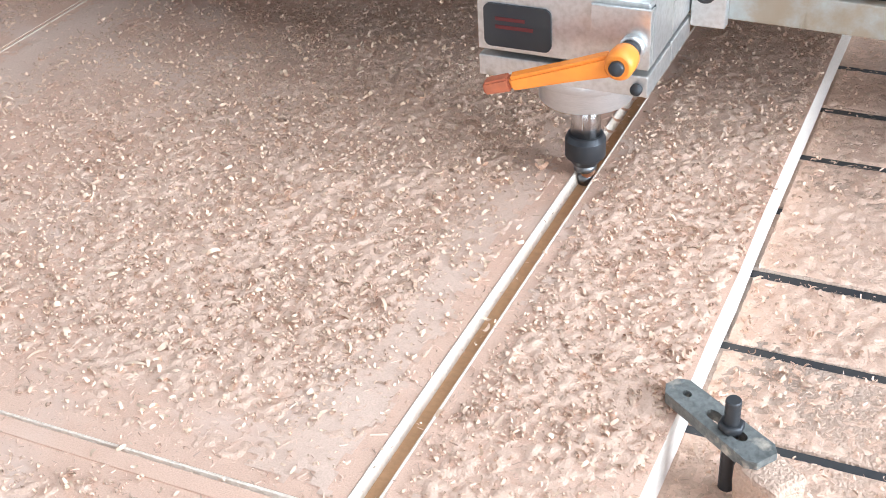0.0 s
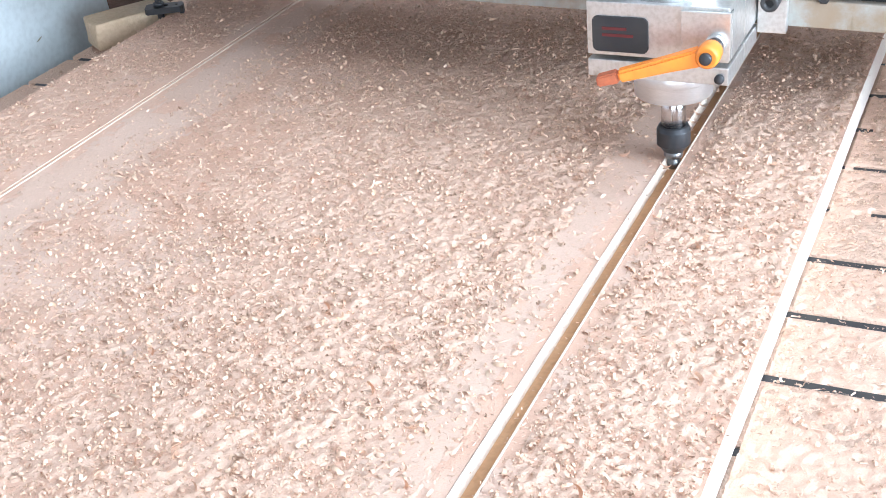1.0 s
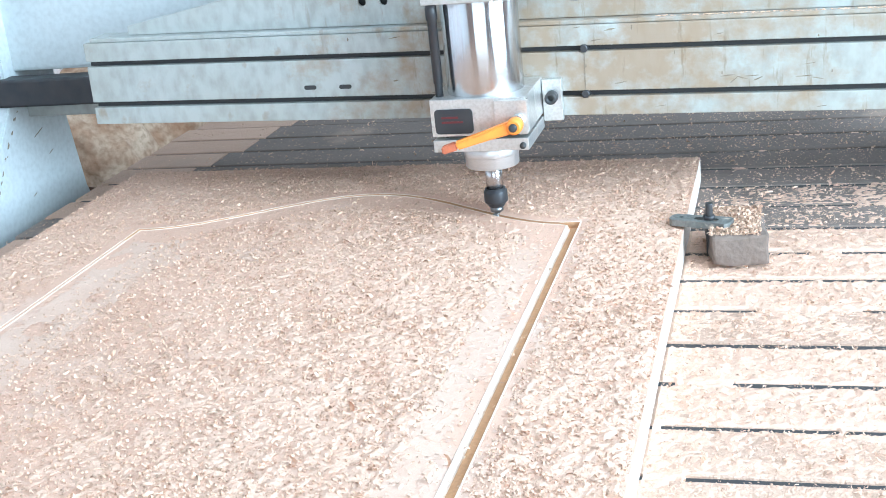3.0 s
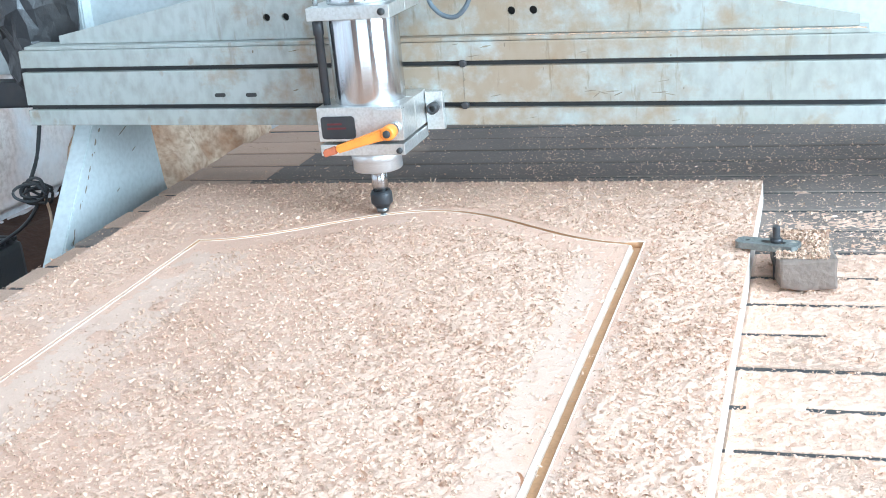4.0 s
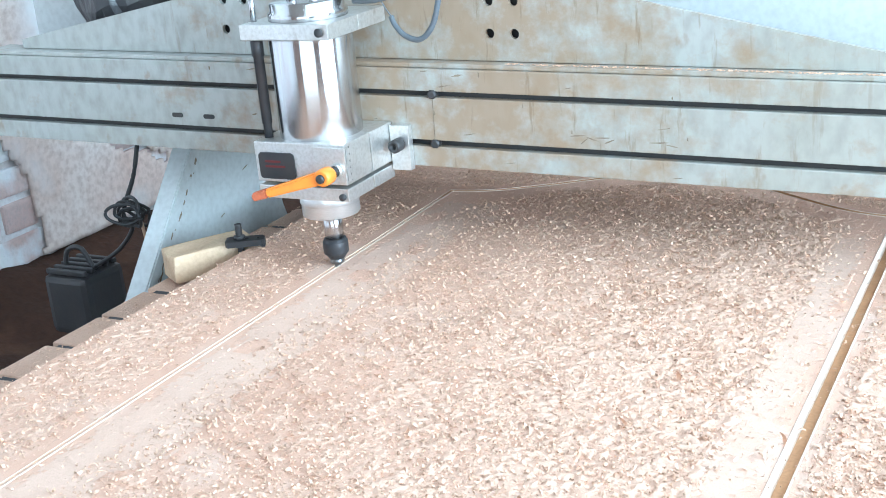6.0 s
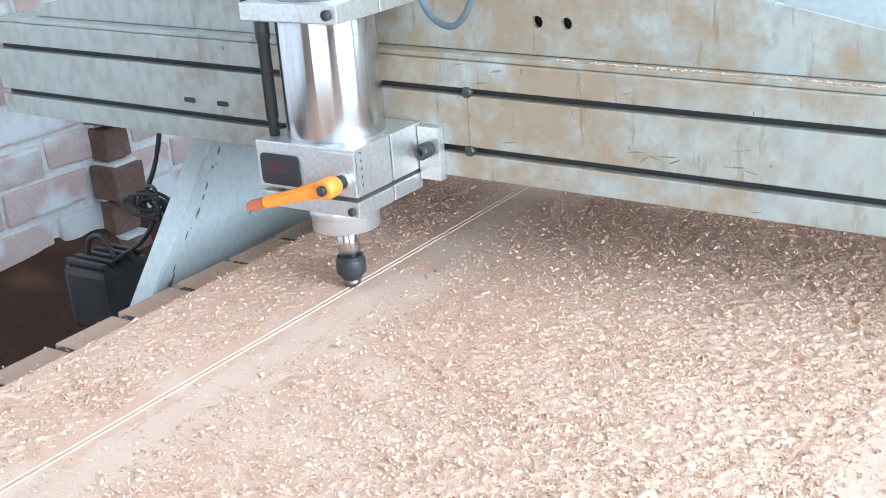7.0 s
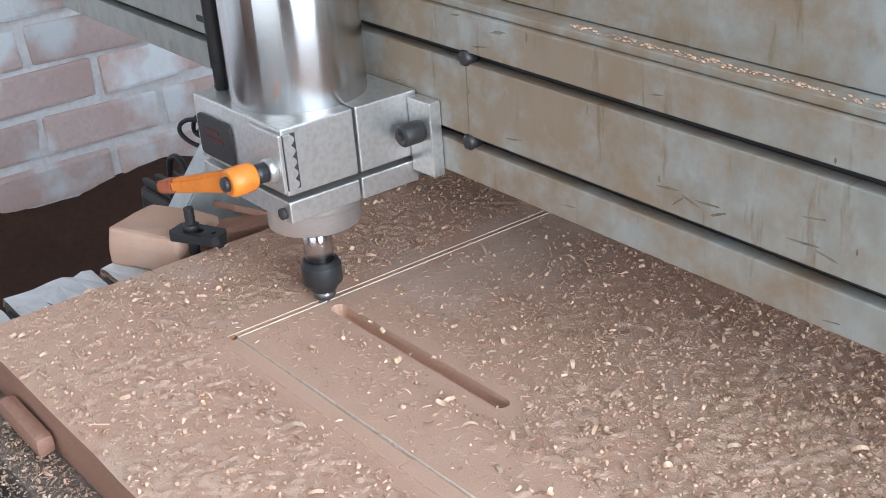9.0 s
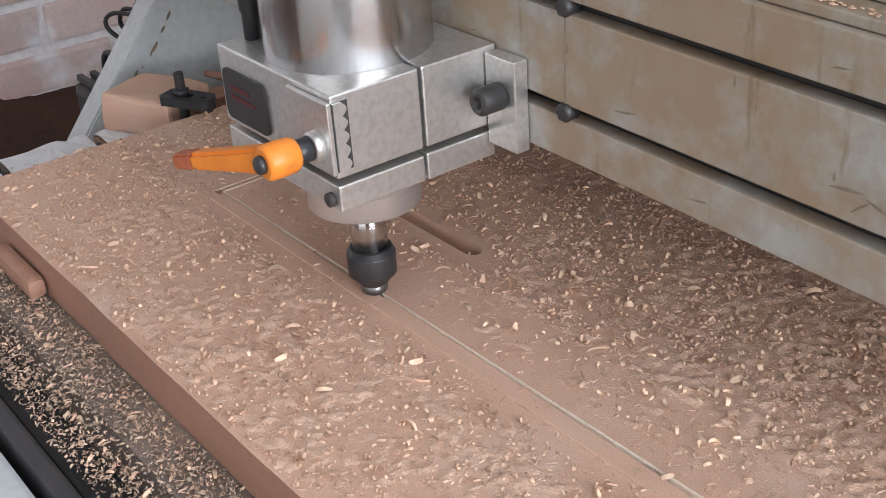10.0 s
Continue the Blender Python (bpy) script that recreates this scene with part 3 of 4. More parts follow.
        ring = [(-0.758 + r * math.cos(u) + rng.uniform(-0.004, 0.004), cy + lean * r * math.cos(u), cz + 0.55 * r * math.sin(u) + rng.uniform(-0.003, 0.003)) for u in [2 * math.pi * q / 9 for q in range(10)]]
        part("cable_coil", tube(ring, 0.0026), BLACK, ob)
    part("cable_tail", tube([(-0.745, 0.145, 0.84), (-0.735, 0.14, 0.80), (-0.75, 0.15, 0.74), (-0.73, 0.15, 0.68)], 0.0026), BEIGE, ob, "thin beige cable hanging from the bundle")
    return ob


gantry_ob = gantry()


# ---- router head: shield, spindle, clamps; it travels across and along ----
def router_head():
    ob = empty("router_head", pose(0.318, 0.762, ZT), "steel router spindle clamped before a wide stained shield plate", "router head")
    F = 0.0613   # face of the shield behind the spindle axis
    shield = part("shield_plate", box(-0.614, 0.689, F + 0.012, F + 0.018, 0.120, 0.236, 0.001), SLOT, ob, "dark back of the slotted shield")
    for z0, z1, lab in ((0.1175, 0.1425, "lower"), (0.1505, 0.203, "middle"), (0.2105, 0.2375, "upper")):
        part("shield_strip", box(-0.614, 0.689, F, F + 0.0115, z0, z1, 0.0012), PAINT, shield, "grey painted strip with rusty brown stains")
    part("shield_ledge", box(-0.605, 0.665, F + 0.004, F + 0.05, 0.238, 0.2435, 0.001), PAINT, shield, "ledge carrying a line of sawdust")
    up = [(-0.55, 0.2445), (0.653, 0.2445), (0.653, 0.259), (0.20, 0.348), (-0.10, 0.348), (-0.55, 0.257)]
    bm = bmesh.new()
    outer = [bm.verts.new((x, F + 0.028, z)) for x, z in up]
    edges = [bm.edges.new((outer[i], outer[(i + 1) % len(outer)])) for i in range(len(outer))]
    rims = []
    for hx in (-0.189, -0.158, 0.1865, 0.218):
        for hz in (0.2765, 0.314):
            ring = [bm.verts.new((hx + 0.006 * math.cos(2 * math.pi * k / 14), F + 0.028, hz + 0.006 * math.sin(2 * math.pi * k / 14))) for k in range(14)]
            edges += [bm.edges.new((ring[i], ring[(i + 1) % 14])) for i in range(14)]
    bmesh.ops.triangle_fill(bm, edges=edges, use_beauty=True)
    bmesh.ops.solidify(bm, geom=bm.faces[:], thickness=0.006)
    bmesh.ops.recalc_face_normals(bm, faces=bm.faces)
    part("upper_plate", bm, PAINT, shield, "tapered grey plate with bolt holes and brown stains")
    part("carriage", box(-0.24, 0.27, F + 0.040, F + 0.07, 0.12, 0.34, 0.003), SLOT, ob, "dark carriage behind the shield")
    for z in (0.1465, 0.207):
        for x in (0.117,):
            part("slot_bolt", turned([(0.0042, 0), (0.0058, 0.001), (0.0058, 0.010), (0.004, 0.011)], 6, pose(x, F - 0.0035, z, -90)), DARK, shield, "dirty bolt in the slot")
    for hx in (-0.2180, -0.2700):
        part("oblong_hole", prism(rounded(hx - 0.009, hx + 0.009, 0.1615, 0.1675, 0.0028), 0.0008, pose(0, F - 0.0006, 0)), SLOT, shield, "dark oblong hole")
    rng = random.Random(12)
    marks = bmesh.new()
    for k in range(24):
        x, z = rng.uniform(-0.25, 0.62), rng.choice((rng.uniform(0.120, 0.140), rng.uniform(0.154, 0.199), rng.uniform(0.154, 0.199), rng.uniform(0.213, 0.235)))
        along = rng.random() < 0.55
        a, h = (rng.uniform(0.003, 0.014), rng.uniform(0.0006, 0.0014)) if along else (rng.uniform(0.0006, 0.0015), rng.uniform(0.002, 0.005))
        ring = [marks.verts.new((x + a * math.cos(q * math.pi / 5) * rng.uniform(0.5, 1), F - 0.0003, z + h * math.sin(q * math.pi / 5) * rng.uniform(0.4, 1) + 0.12 * along * a * math.cos(q * math.pi / 5))) for q in range(10)]
        marks.faces.new(ring)
    for x, z, a, tilt in ((0.300, 0.166, 0.010, 0.1), (0.318, 0.163, 0.008, -0.3), (0.330, 0.165, 0.010, 0.05), (0.338, 0.161, 0.006, 0.4), (0.308, 0.160, 0.005, 0.8), (0.395, 0.163, 0.012, 0.05), (0.410, 0.160, 0.008, -0.2)):
        marks.faces.new([marks.verts.new((x + a * math.cos(q * math.pi / 4), F - 0.0003, z + tilt * a * math.cos(q * math.pi / 4) + 0.0009 * rng.uniform(0.6, 1.4) * math.sin(q * math.pi / 4))) for q in range(8)])
    part("seam", box(0.1166, 0.1174, F - 0.0004, F + 0.002, 0.1509, 0.2026), GRIT, shield, "thin dark seam in the middle strip")
    tagged(part("scuff_mark", marks, GRIT, shield, "dark scuffs and scratches in the paint"), kind="stuff")
    line = bmesh.new()
    for k in range(420):
        x, y = 0.66 - 0.45 * rng.random() ** 1.5, F + rng.uniform(0.006, 0.013)
        r = rng.uniform(0.0005, 0.0012)
        bmesh.ops.create_icosphere(line, subdivisions=1, radius=r, matrix=Matrix.Translation((x, y, 0.2437 + r * 0.4)) @ Matrix.Diagonal((1.6, 1, 0.7, 1)))
    tagged(part("sawdust_line", line, CHIP, shield, "line of sawdust on the ledge"), kind="stuff")
    shield.matrix_basis = pose(0, 0, 0, 0, 1.1, 0)   # hangs a little askew
    # spindle
    part("spindle_body", turned([(0.049, 0.170), (0.05, 0.172), (0.05, 0.291), (0.049, 0.293)], 64), STEEL, ob, "polished steel motor cylinder")
    part("spindle_cap", turned([(0.040, 0.308), (0.047, 0.309), (0.047, 0.317), (0.044, 0.319), (0.044, 0.328), (0.040, 0.330), (0.0, 0.3305)], 48), STEEL, ob, "stepped steel top cap")
    part("spindle_flange", turned([(0.030, 0.069), (0.0345, 0.0695), (0.0352, 0.0702), (0.0356, 0.0710), (0.0356, 0.0845), (0.0358, 0.0852), (0.0366, 0.0856), (0.0368, 0.0862), (0.0368, 0.104)], 56), TURNED, ob, "turned steel flange")
    part("spindle_shaft", turned([(0.0115, 0.034), (0.0115, 0.071)], 28), STEEL, ob, "bright steel shaft")
    nut = turned([(0.0100, 0.0105), (0.0102, 0.011), (0.0140, 0.0165), (0.0143, 0.0172), (0.0156, 0.0174), (0.0158, 0.0180), (0.0158, 0.0318), (0.0156, 0.0326), (0.0140, 0.0332), (0.0140, 0.036), (0.0125, 0.0362)], 32)
    part("collet_nut", nut, DARK, ob, "black collet nut")
    bit = turned([(0.0045, -0.008), (0.0062, -0.0075), (0.0062, -0.001), (0.0040, 0.0), (0.0040, 0.003), (0.0085, 0.004), (0.0090, 0.006), (0.0085, 0.010), (0.006, 0.0115)], 20)
    part("router_bit", bit, BITSTEEL, ob, "short steel router bit")
    # clamp block round the spindle
    bw, bf, bb = 0.0625, -0.0545, F
    block = part("clamp_block", box(-bw, bw, bf, 0.004, 0.1225, 0.171, 0.0012), MILLED, ob, "milled steel clamp block")
    part("clamp_half", box(-bw, bw, 0.0064, bb - 0.002, 0.1225, 0.171, 0.0012), MILLED, block, "rear half of the clamp block")
    part("lower_plate", box(-bw, bw, bf, 0.004, 0.102, 0.1180, 0.0012), MILLED, block, "lower clamp plate")
    part("lower_plate", box(-bw, bw, 0.0058, 0.056, 0.102, 0.1185, 0.0012), MILLED, block, "lower clamp plate, rear half")
    part("joint_filler", box(-bw + 0.014, bw - 0.014, bf + 0.014, 0.05, 0.103, 0.150), SLOT, block, "dark joint between the halves")
    part("pinch_bolt", turned([(0.0, 0.0), (0.0042, 0.0), (0.0042, 0.003), (0.0, 0.003)], 14, pose(bw - 0.0075, bf - 0.0006, 0.1085, 90)), SLOT, block, "recessed screw hole")
    plate = part("ratchet_plate", box(0.022, bw + 0.0018, bf - 0.0035, bf - 0.0004, 0.126, 0.168, 0.0008), MILLED, block, "thin plate with a notched edge")
    teeth = [(bf + 0.0004, 0.167), (bf + 0.0004, 0.127)]
    for k in range(5):
        teeth += [(bf + 0.0058 + 0.0030 * math.sin(math.pi * q / 6), 0.127 + 0.0080 * (k + q / 6)) for q in range(7)]
    rack = prism([(y, z) for y, z in teeth], 0.0022, pose(bw + 0.0024, 0, 0, 0, 0, 90))
    part("toothed_rack", rack, MILLED, plate, "toothed steel rack at the block corner")
    # thin dark strip painted as the shade behind the rack teeth
    part("rack_shadow_gap", box(bw + 0.0001, bw + 0.0006, bf + 0.0004, bf + 0.0105, 0.127, 0.167), SLOT, plate)
    badge = bmesh.new()
    prism([(x, z) for x, z in rounded(-0.057, -0.007, 0.1265, 0.1585, 0.005)], 0.0018, pose(0, bf - 0.0018, 0), bm=badge)
    badge = part("name_plate", badge, BLACK, block, "black rounded name plate with dull red print")
    for x0, x1, z in ((-0.048, -0.026, 0.1465), (-0.048, -0.020, 0.1405)):
        part("print_bar", box(x0, x1, bf - 0.0022, bf - 0.0017, z, z + 0.0026), RED, badge)
    # lever
    hub = (0.0525, bf, 0.1415)
    part("lever_bolt", turned([(0.0070, 0.007), (0.0070, 0.0155), (0.0055, 0.0165)], 20, pose(hub[0], hub[1] - 0.003, hub[2], 90)), DARK, block, "dark serrated collar of the lever")
    part("lever_boss", turned([(0.0088, 0.0), (0.0088, 0.006), (0.0075, 0.0068)], 24, pose(hub[0], hub[1] - 0.003, hub[2], 90)), MILLED, block, "steel boss of the lever")
    lever = part("clamp_lever", turned([(0.0085, 0.016), (0.0098, 0.018), (0.0104, 0.026), (0.0100, 0.034), (0.008, 0.036)], 28, pose(hub[0], hub[1] - 0.003, hub[2], 90)), ORANGE, block, "orange ratchet clamping lever")
    part("lever_screw", turned([(0.0052, 0.0355), (0.0052, 0.039), (0.004, 0.040), (0.0, 0.040)], 16, pose(hub[0], hub[1] - 0.003, hub[2], 90)), DARK, lever, "dark cap screw")
    arm = prism([(-0.004, 0.0080), (-0.035, 0.0066), (-0.076, 0.0054), (-0.076, -0.0048), (-0.035, -0.0060), (-0.004, -0.0080)], 0.012, pose(hub[0], hub[1] - 0.036, hub[2], 0, -15, 10), 0.0022)
    part("lever_arm", arm, ORANGE, lever, "orange lever arm")
    tip = prism([(-0.0755, 0.0054), (-0.094, 0.0050), (-0.095, -0.0040), (-0.0755, -0.0048)], 0.0115, pose(hub[0], hub[1] - 0.0358, hub[2], 0, -15, 10), 0.0015)
    part("lever_tip", tip, ORANGE_TIP, lever, "scuffed ribbed lever tip")
    # bracket with cap bolt at the side
    part("side_bracket", box(bw + 0.001, bw + 0.027, F - 0.011, F - 0.001, 0.112, 0.168, 0.001), MILLED, ob, "steel side bracket")
    part("bracket_bolt", turned([(0.0075, 0.0), (0.0082, 0.001), (0.0082, 0.015), (0.0070, 0.0165), (0.004, 0.0165), (0.0038, 0.011)], 20, pose(bw + 0.0145, F - 0.012, 0.1455, 90)), BLACK, ob, "black socket head bolt")
    # upper clamp
    upper = part("upper_clamp", box(-0.060, 0.060, -0.056, 0.010, 0.291, 0.309, 0.0012), MILLED, ob, "upper steel clamp plate")
    part("upper_clamp_half", box(-0.060, 0.060, 0.0115, F + 0.013, 0.291, 0.309, 0.0012), MILLED, upper)
    part("pinch_hole", turned([(0.0, 0.0), (0.005, 0.0), (0.005, 0.003), (0.0, 0.003)], 14, pose(0.049, -0.0566, 0.300, 90)), SLOT, upper)
    rx, ry = -0.0535, -0.034
    part("guide_rod", turned([(0.0052, 0.168), (0.0052, 0.188), (0.0062, 0.189), (0.0062, 0.268), (0.0075, 0.270), (0.0075, 0.287), (0.005, 0.291)], 18, Matrix.Translation((rx, ry, 0))), DARK, ob, "dark threaded rod")
    part("rod_end", turned([(0.0035, 0.309), (0.0035, 0.343)], 14, Matrix.Translation((rx, ry, 0))), STEEL, ob, "bright rod end")
    part("rod_block", box(rx - 0.016, rx + 0.012, ry - 0.010, ry + 0.012, 0.340, 0.368, 0.002), PALE, ob, "pale clamp piece on the rod")
    for x, y, h in ((-0.012, -0.014, 0.358), (0.016, -0.008, 0.363), (0.002, 0.016, 0.370)):
        f = part("hose_fitting", turned([(0.006, 0.330), (0.006, 0.340), (0.0045, 0.341), (0.0045, h - 0.006), (0.0055, h - 0.005), (0.0055, h)], 12, Matrix.Translation((x, y, 0))), STEEL, ob, "bright hose fitting")
    part("plug", box(0.030, 0.055, 0.004, 0.026, 0.330, 0.346, 0.003), BLACK, ob, "black cable plug")
    part("power_cable", tube([(0.055, 0.015, 0.325), (0.085, 0.012, 0.326), (0.115, 0.022, 0.333), (0.150, 0.03, 0.345), (0.17, 0.035, 0.38)], 0.0045), RUBBER, ob, "dark cable to the spindle")
    part("hanging_cable", tube([(0.155, 0.045, 0.345), (0.150, 0.042, 0.318), (0.140, 0.042, 0.290), (0.122, 0.044, 0.274), (0.102, 0.046, 0.277), (0.088, 0.048, 0.289), (0.082, 0.050, 0.300)], 0.0034), RUBBER, ob, "loose grey cable hanging in a loop")
    part("bare_wire", tube([(0.082, 0.050, 0.300), (0.072, 0.050, 0.315), (0.066, 0.050, 0.330), (0.070, 0.050, 0.345)], 0.0008, 5), RUBBER, ob, "bare wire end")
    return ob


def rounded(x0, x1, z0, z1, r):
    pts = []
    for cx, cz, a0 in ((x1 - r, z1 - r, 0), (x0 + r, z1 - r, 90), (x0 + r, z0 + r, 180), (x1 - r, z0 + r, 270)):
        pts += [(cx + r * math.cos(radians(a0 + 22.5 * k)), cz + r * math.sin(radians(a0 + 22.5 * k))) for k in range(5)]
    return pts


head = router_head()


# ---- heaps beyond the bed ----
def sacking():
    # Added lumpy heap in place of a bright, eroded stretch of the wall.
    bm = bmesh.new()
    bmesh.ops.create_icosphere(bm, subdivisions=5, radius=1.0, matrix=Matrix.Translation((-1.5, 3.72, 0.42)) @ Matrix.Diagonal((0.28, 0.42, 0.36, 1)))
    lumpy(bm, 0.10, 4)
    lumpy(bm, 0.035, 13)
    for fc in bm.faces:
        fc.smooth = True
    ob = part("sacking", bm, BEIGE, None, "added lumpy beige heap standing in for the bright eroded wall")
    tagged(ob, category="sacking")


sacking()


def plaster_skin():
    """Old plaster left on the brick wall: an uneven sheet with a ragged rim, open along a long crack."""
    bm = bmesh.new()
    ny, nz, grid = 150, 96, {}
    for j in range(nz + 1):
        for i in range(ny + 1):
            y, z = 2.02 + 2.1 * i / ny, 0.50 + 1.25 * j / nz
            p = Vector((0, y * 5, z * 5))
            x = WALL_X + 0.016 + 0.010 * noise.noise(p) + 0.004 * noise.noise(p * 4) + (0.02 if z > 0.86 + 0.03 * noise.noise(Vector((y * 6, 0, 2))) else 0.0)
            grid[i, j] = bm.verts.new((x, y, z))
    for j in range(nz):
        for i in range(ny):
            y, z = 2.02 + 2.1 * (i + 0.5) / ny, 0.50 + 1.25 * (j + 0.5) / nz
            ragged = 0.12 * noise.noise(Vector((z * 6, y * 3, 1)))
            crack = abs(z - (0.62 + 0.10 * (2.62 - y) / 0.25 + 0.03 * noise.noise(Vector((y * 9, 0, 0))))) < 0.014 and 2.28 < y < 2.64
            hole = ((y - 2.46 - 0.10 * (z - 0.95)) / 0.07) ** 2 + ((z - 0.94) / 0.20) ** 2 < 0.8 + 0.5 * noise.noise(Vector((y * 14, z * 9, 3)))
            if y > 2.12 + ragged and not crack and not hole:
                bm.faces.new((grid[i, j], grid[i + 1, j], grid[i + 1, j + 1], grid[i, j + 1])).smooth = True
    bmesh.ops.delete(bm, geom=[v for v in bm.verts if not v.link_faces], context="VERTS")
    bmesh.ops.solidify(bm, geom=bm.faces[:], thickness=0.012)
    bmesh.ops.recalc_face_normals(bm, faces=bm.faces)
    return bm


tagged(part("plaster_skin", plaster_skin(), LIME, None, "ragged old lime plaster with a dark crack on the wall"), category="plaster", kind="structure")


def offcut():
    bm = prism([(-0.045, -0.01), (0.0, -0.032), (0.05, -0.02), (0.045, 0.02), (-0.01, 0.034)], 0.006, Matrix(), 0.001)
    ob = part("wood_offcut", bm, ENDGRAIN, None, "thin broken reddish offcut leaning on the board edge")
    ob.matrix_world = pose(-0.528, 0.510, TABLE + 0.022, 62, 12, 40)
    tagged(ob, category="wood offcut")
    bm = box(-0.045, 0.045, -0.014, 0.014, 0.0, 0.03, 0.002)
    ob = part("wood_offcut", lumpy(bm, 0.003, 25), ENDGRAIN, None, "short reddish batten lying beside the board")
    ob.matrix_world = pose(-0.500, 0.492, TABLE + 0.003, 0, 0, 70)
    tagged(ob, category="wood offcut")


offcut()

# ---- shavings ----
def shavings(name, count, area, density, size, mat, curl, z_of, seed):
    """Curled strips lying on a surface: each one its own little ribbon."""
    rng = np.random.default_rng(seed)
    x = rng.uniform(area[0], area[1], count * 3)
    y = rng.uniform(area[2], area[3], count * 3)
    keep = rng.uniform(0, 1, count * 3) < density(x, y)
    x, y = x[keep][:count], y[keep][:count]
    k = len(x)
    seg = 4 if curl else 1
    u = np.linspace(-0.5, 0.5, seg + 1)[None, :]
    length = (size * rng.lognormal(0, 0.45, k))[:, None]
    bend = (rng.uniform(0.9, 4.8, k) if curl else rng.uniform(0, 0.01, k) + 0.01)[:, None]
    radius = length / bend
    px = radius * np.sin(u * bend)
    pz = radius * (np.cos(u * bend) - np.cos(bend / 2))
    flip = np.where(rng.uniform(0, 1, k) < 0.35, -1, 1)[:, None]
    pz = np.where(flip > 0, pz, pz.max(axis=1, keepdims=True) - pz)
    wide = (np.minimum(length[:, 0], 2.2 * size) * rng.uniform(0.20, 0.40, k))[:, None]
    taper = wide * (1 - 0.4 * (2 * np.abs(u)) ** 2)
    P = np.concatenate([np.stack([px, -taper / 2, pz], -1), np.stack([px, taper / 2 + 0.2 * wide * u, pz], -1)], 1)
    yaw, roll = rng.uniform(0, 2 * np.pi, k), rng.normal(0, 0.55, k)
    c, s = np.cos(roll)[:, None], np.sin(roll)[:, None]
    Q = np.stack([P[..., 0], c * P[..., 1] - s * P[..., 2], s * P[..., 1] + c * P[..., 2]], -1)
    c, s = np.cos(yaw)[:, None], np.sin(yaw)[:, None]
    Q = np.stack([c * Q[..., 0] - s * Q[..., 1], s * Q[..., 0] + c * Q[..., 1], Q[..., 2]], -1)
    Q[..., 2] -= Q[..., 2].min(axis=1, keepdims=True)
    Q[..., 0] += x[:, None]
    Q[..., 1] += y[:, None]
    Q[..., 2] += (z_of(x, y) + rng.uniform(0, 0.3, k) * size)[:, None]
    n = seg + 1
    base = (np.arange(k) * 2 * n)[:, None]
    i = np.arange(seg)[None, :]
    faces = np.stack([base + i, base + i + 1, base + i + 1 + n, base + i + n], -1).reshape(-1, 4)
    me = bpy.data.meshes.new(name)
    me.vertices.add(k * 2 * n)
    me.vertices.foreach_set("co", Q.reshape(-1))
    me.loops.add(len(faces) * 4)
    me.loops.foreach_set("vertex_index", faces.reshape(-1).astype(np.int32))
    me.polygons.add(len(faces))
    me.polygons.foreach_set("loop_start", (np.arange(len(faces)) * 4).astype(np.int32))
    me.materials.append(mat)
    me.update(calc_edges=True)
    return new(name, me)


def patches(x, y, f, seed):
    return 0.5 + 0.5 * np.sin(f * x + 1.7 * np.sin(f * 0.8 * y + seed)) * np.sin(f * 0.9 * y + 1.3 * np.sin(f * 1.1 * x + 2 * seed))


def arch_np(x):
    u = np.minimum(1.0, np.abs(x - 0.007) / 0.311)
    return 1.742 + 0.0700 * (1 + np.cos(np.pi * u))


def groove_distance(x, y):
    """Signed feel of the loop: distance to it, and whether inside."""
    top = arch_np(x)
    inside = (x > GL) & (x < GR) & (y > GN) & (y < top)
    d = np.minimum(np.minimum(np.abs(x - GL) + 9 * ((y < GN) | (y > 1.76)), np.abs(x - GR) + 9 * ((y < GN) | (y > 1.76))), np.abs(y - top) + 9 * ((x < GL) | (x > GR)))
    d = np.minimum(d, np.abs(y - GN) + 9 * ((x < GL) | (x > GR)))
    d = np.minimum(d, np.maximum(0.0, np.abs(y - 0.4475) * 5.0 - 0.035) + 9 * ((x < -0.293) | (x > -0.075)))
    return d, inside


def board_density(x, y):
    d, inside = groove_distance(x, y)
    base = np.where(inside, np.clip(0.55 + 1.4 * (x + 0.12), 0.14, 0.95), np.where(x > GR, 0.9, np.where(x < GL, 0.40, 0.75)))
    base = np.where(y < 0.46, 0.34, base)
    swept = np.where(inside, 0.055, 0.018)
    base = np.where(d < swept, base * 0.13, base)
    base = np.where(d < 0.010, 0.02, base)
    return base * (0.62 + 0.5 * patches(x, y, 21, 0.6))


def dust_density(x, y):
    d, inside = groove_distance(x, y)
    return np.where(d < 0.009, 0.06, np.where(d < 0.05, 0.6, 0.5 + 0.5 * patches(x, y, 13, 2.0)))


flat = lambda x, y: ZT + 0 * x
tagged(shavings("wood_shavings", 80000, (-0.459, 0.459, NEAR + 0.001, FAR - 0.001), board_density, 0.0036, CHIP, True, flat, 3),
       "pale curled wood shavings strewn over the board", "wood shavings", kind="stuff")
tagged(shavings("wood_crumbs", 52000, (-0.459, 0.459, NEAR + 0.001, FAR - 0.001), board_density, 0.0024, CHIP, True, flat, 8),
       "small pale wood crumbs among the shavings", "wood crumbs", kind="stuff")
tagged(shavings("sawdust", 120000, (-0.459, 0.459, NEAR + 0.001, FAR - 0.001), dust_density, 0.0021, DUST, False, flat, 4),
       "fine sawdust grains lying over the board", "sawdust", kind="stuff")


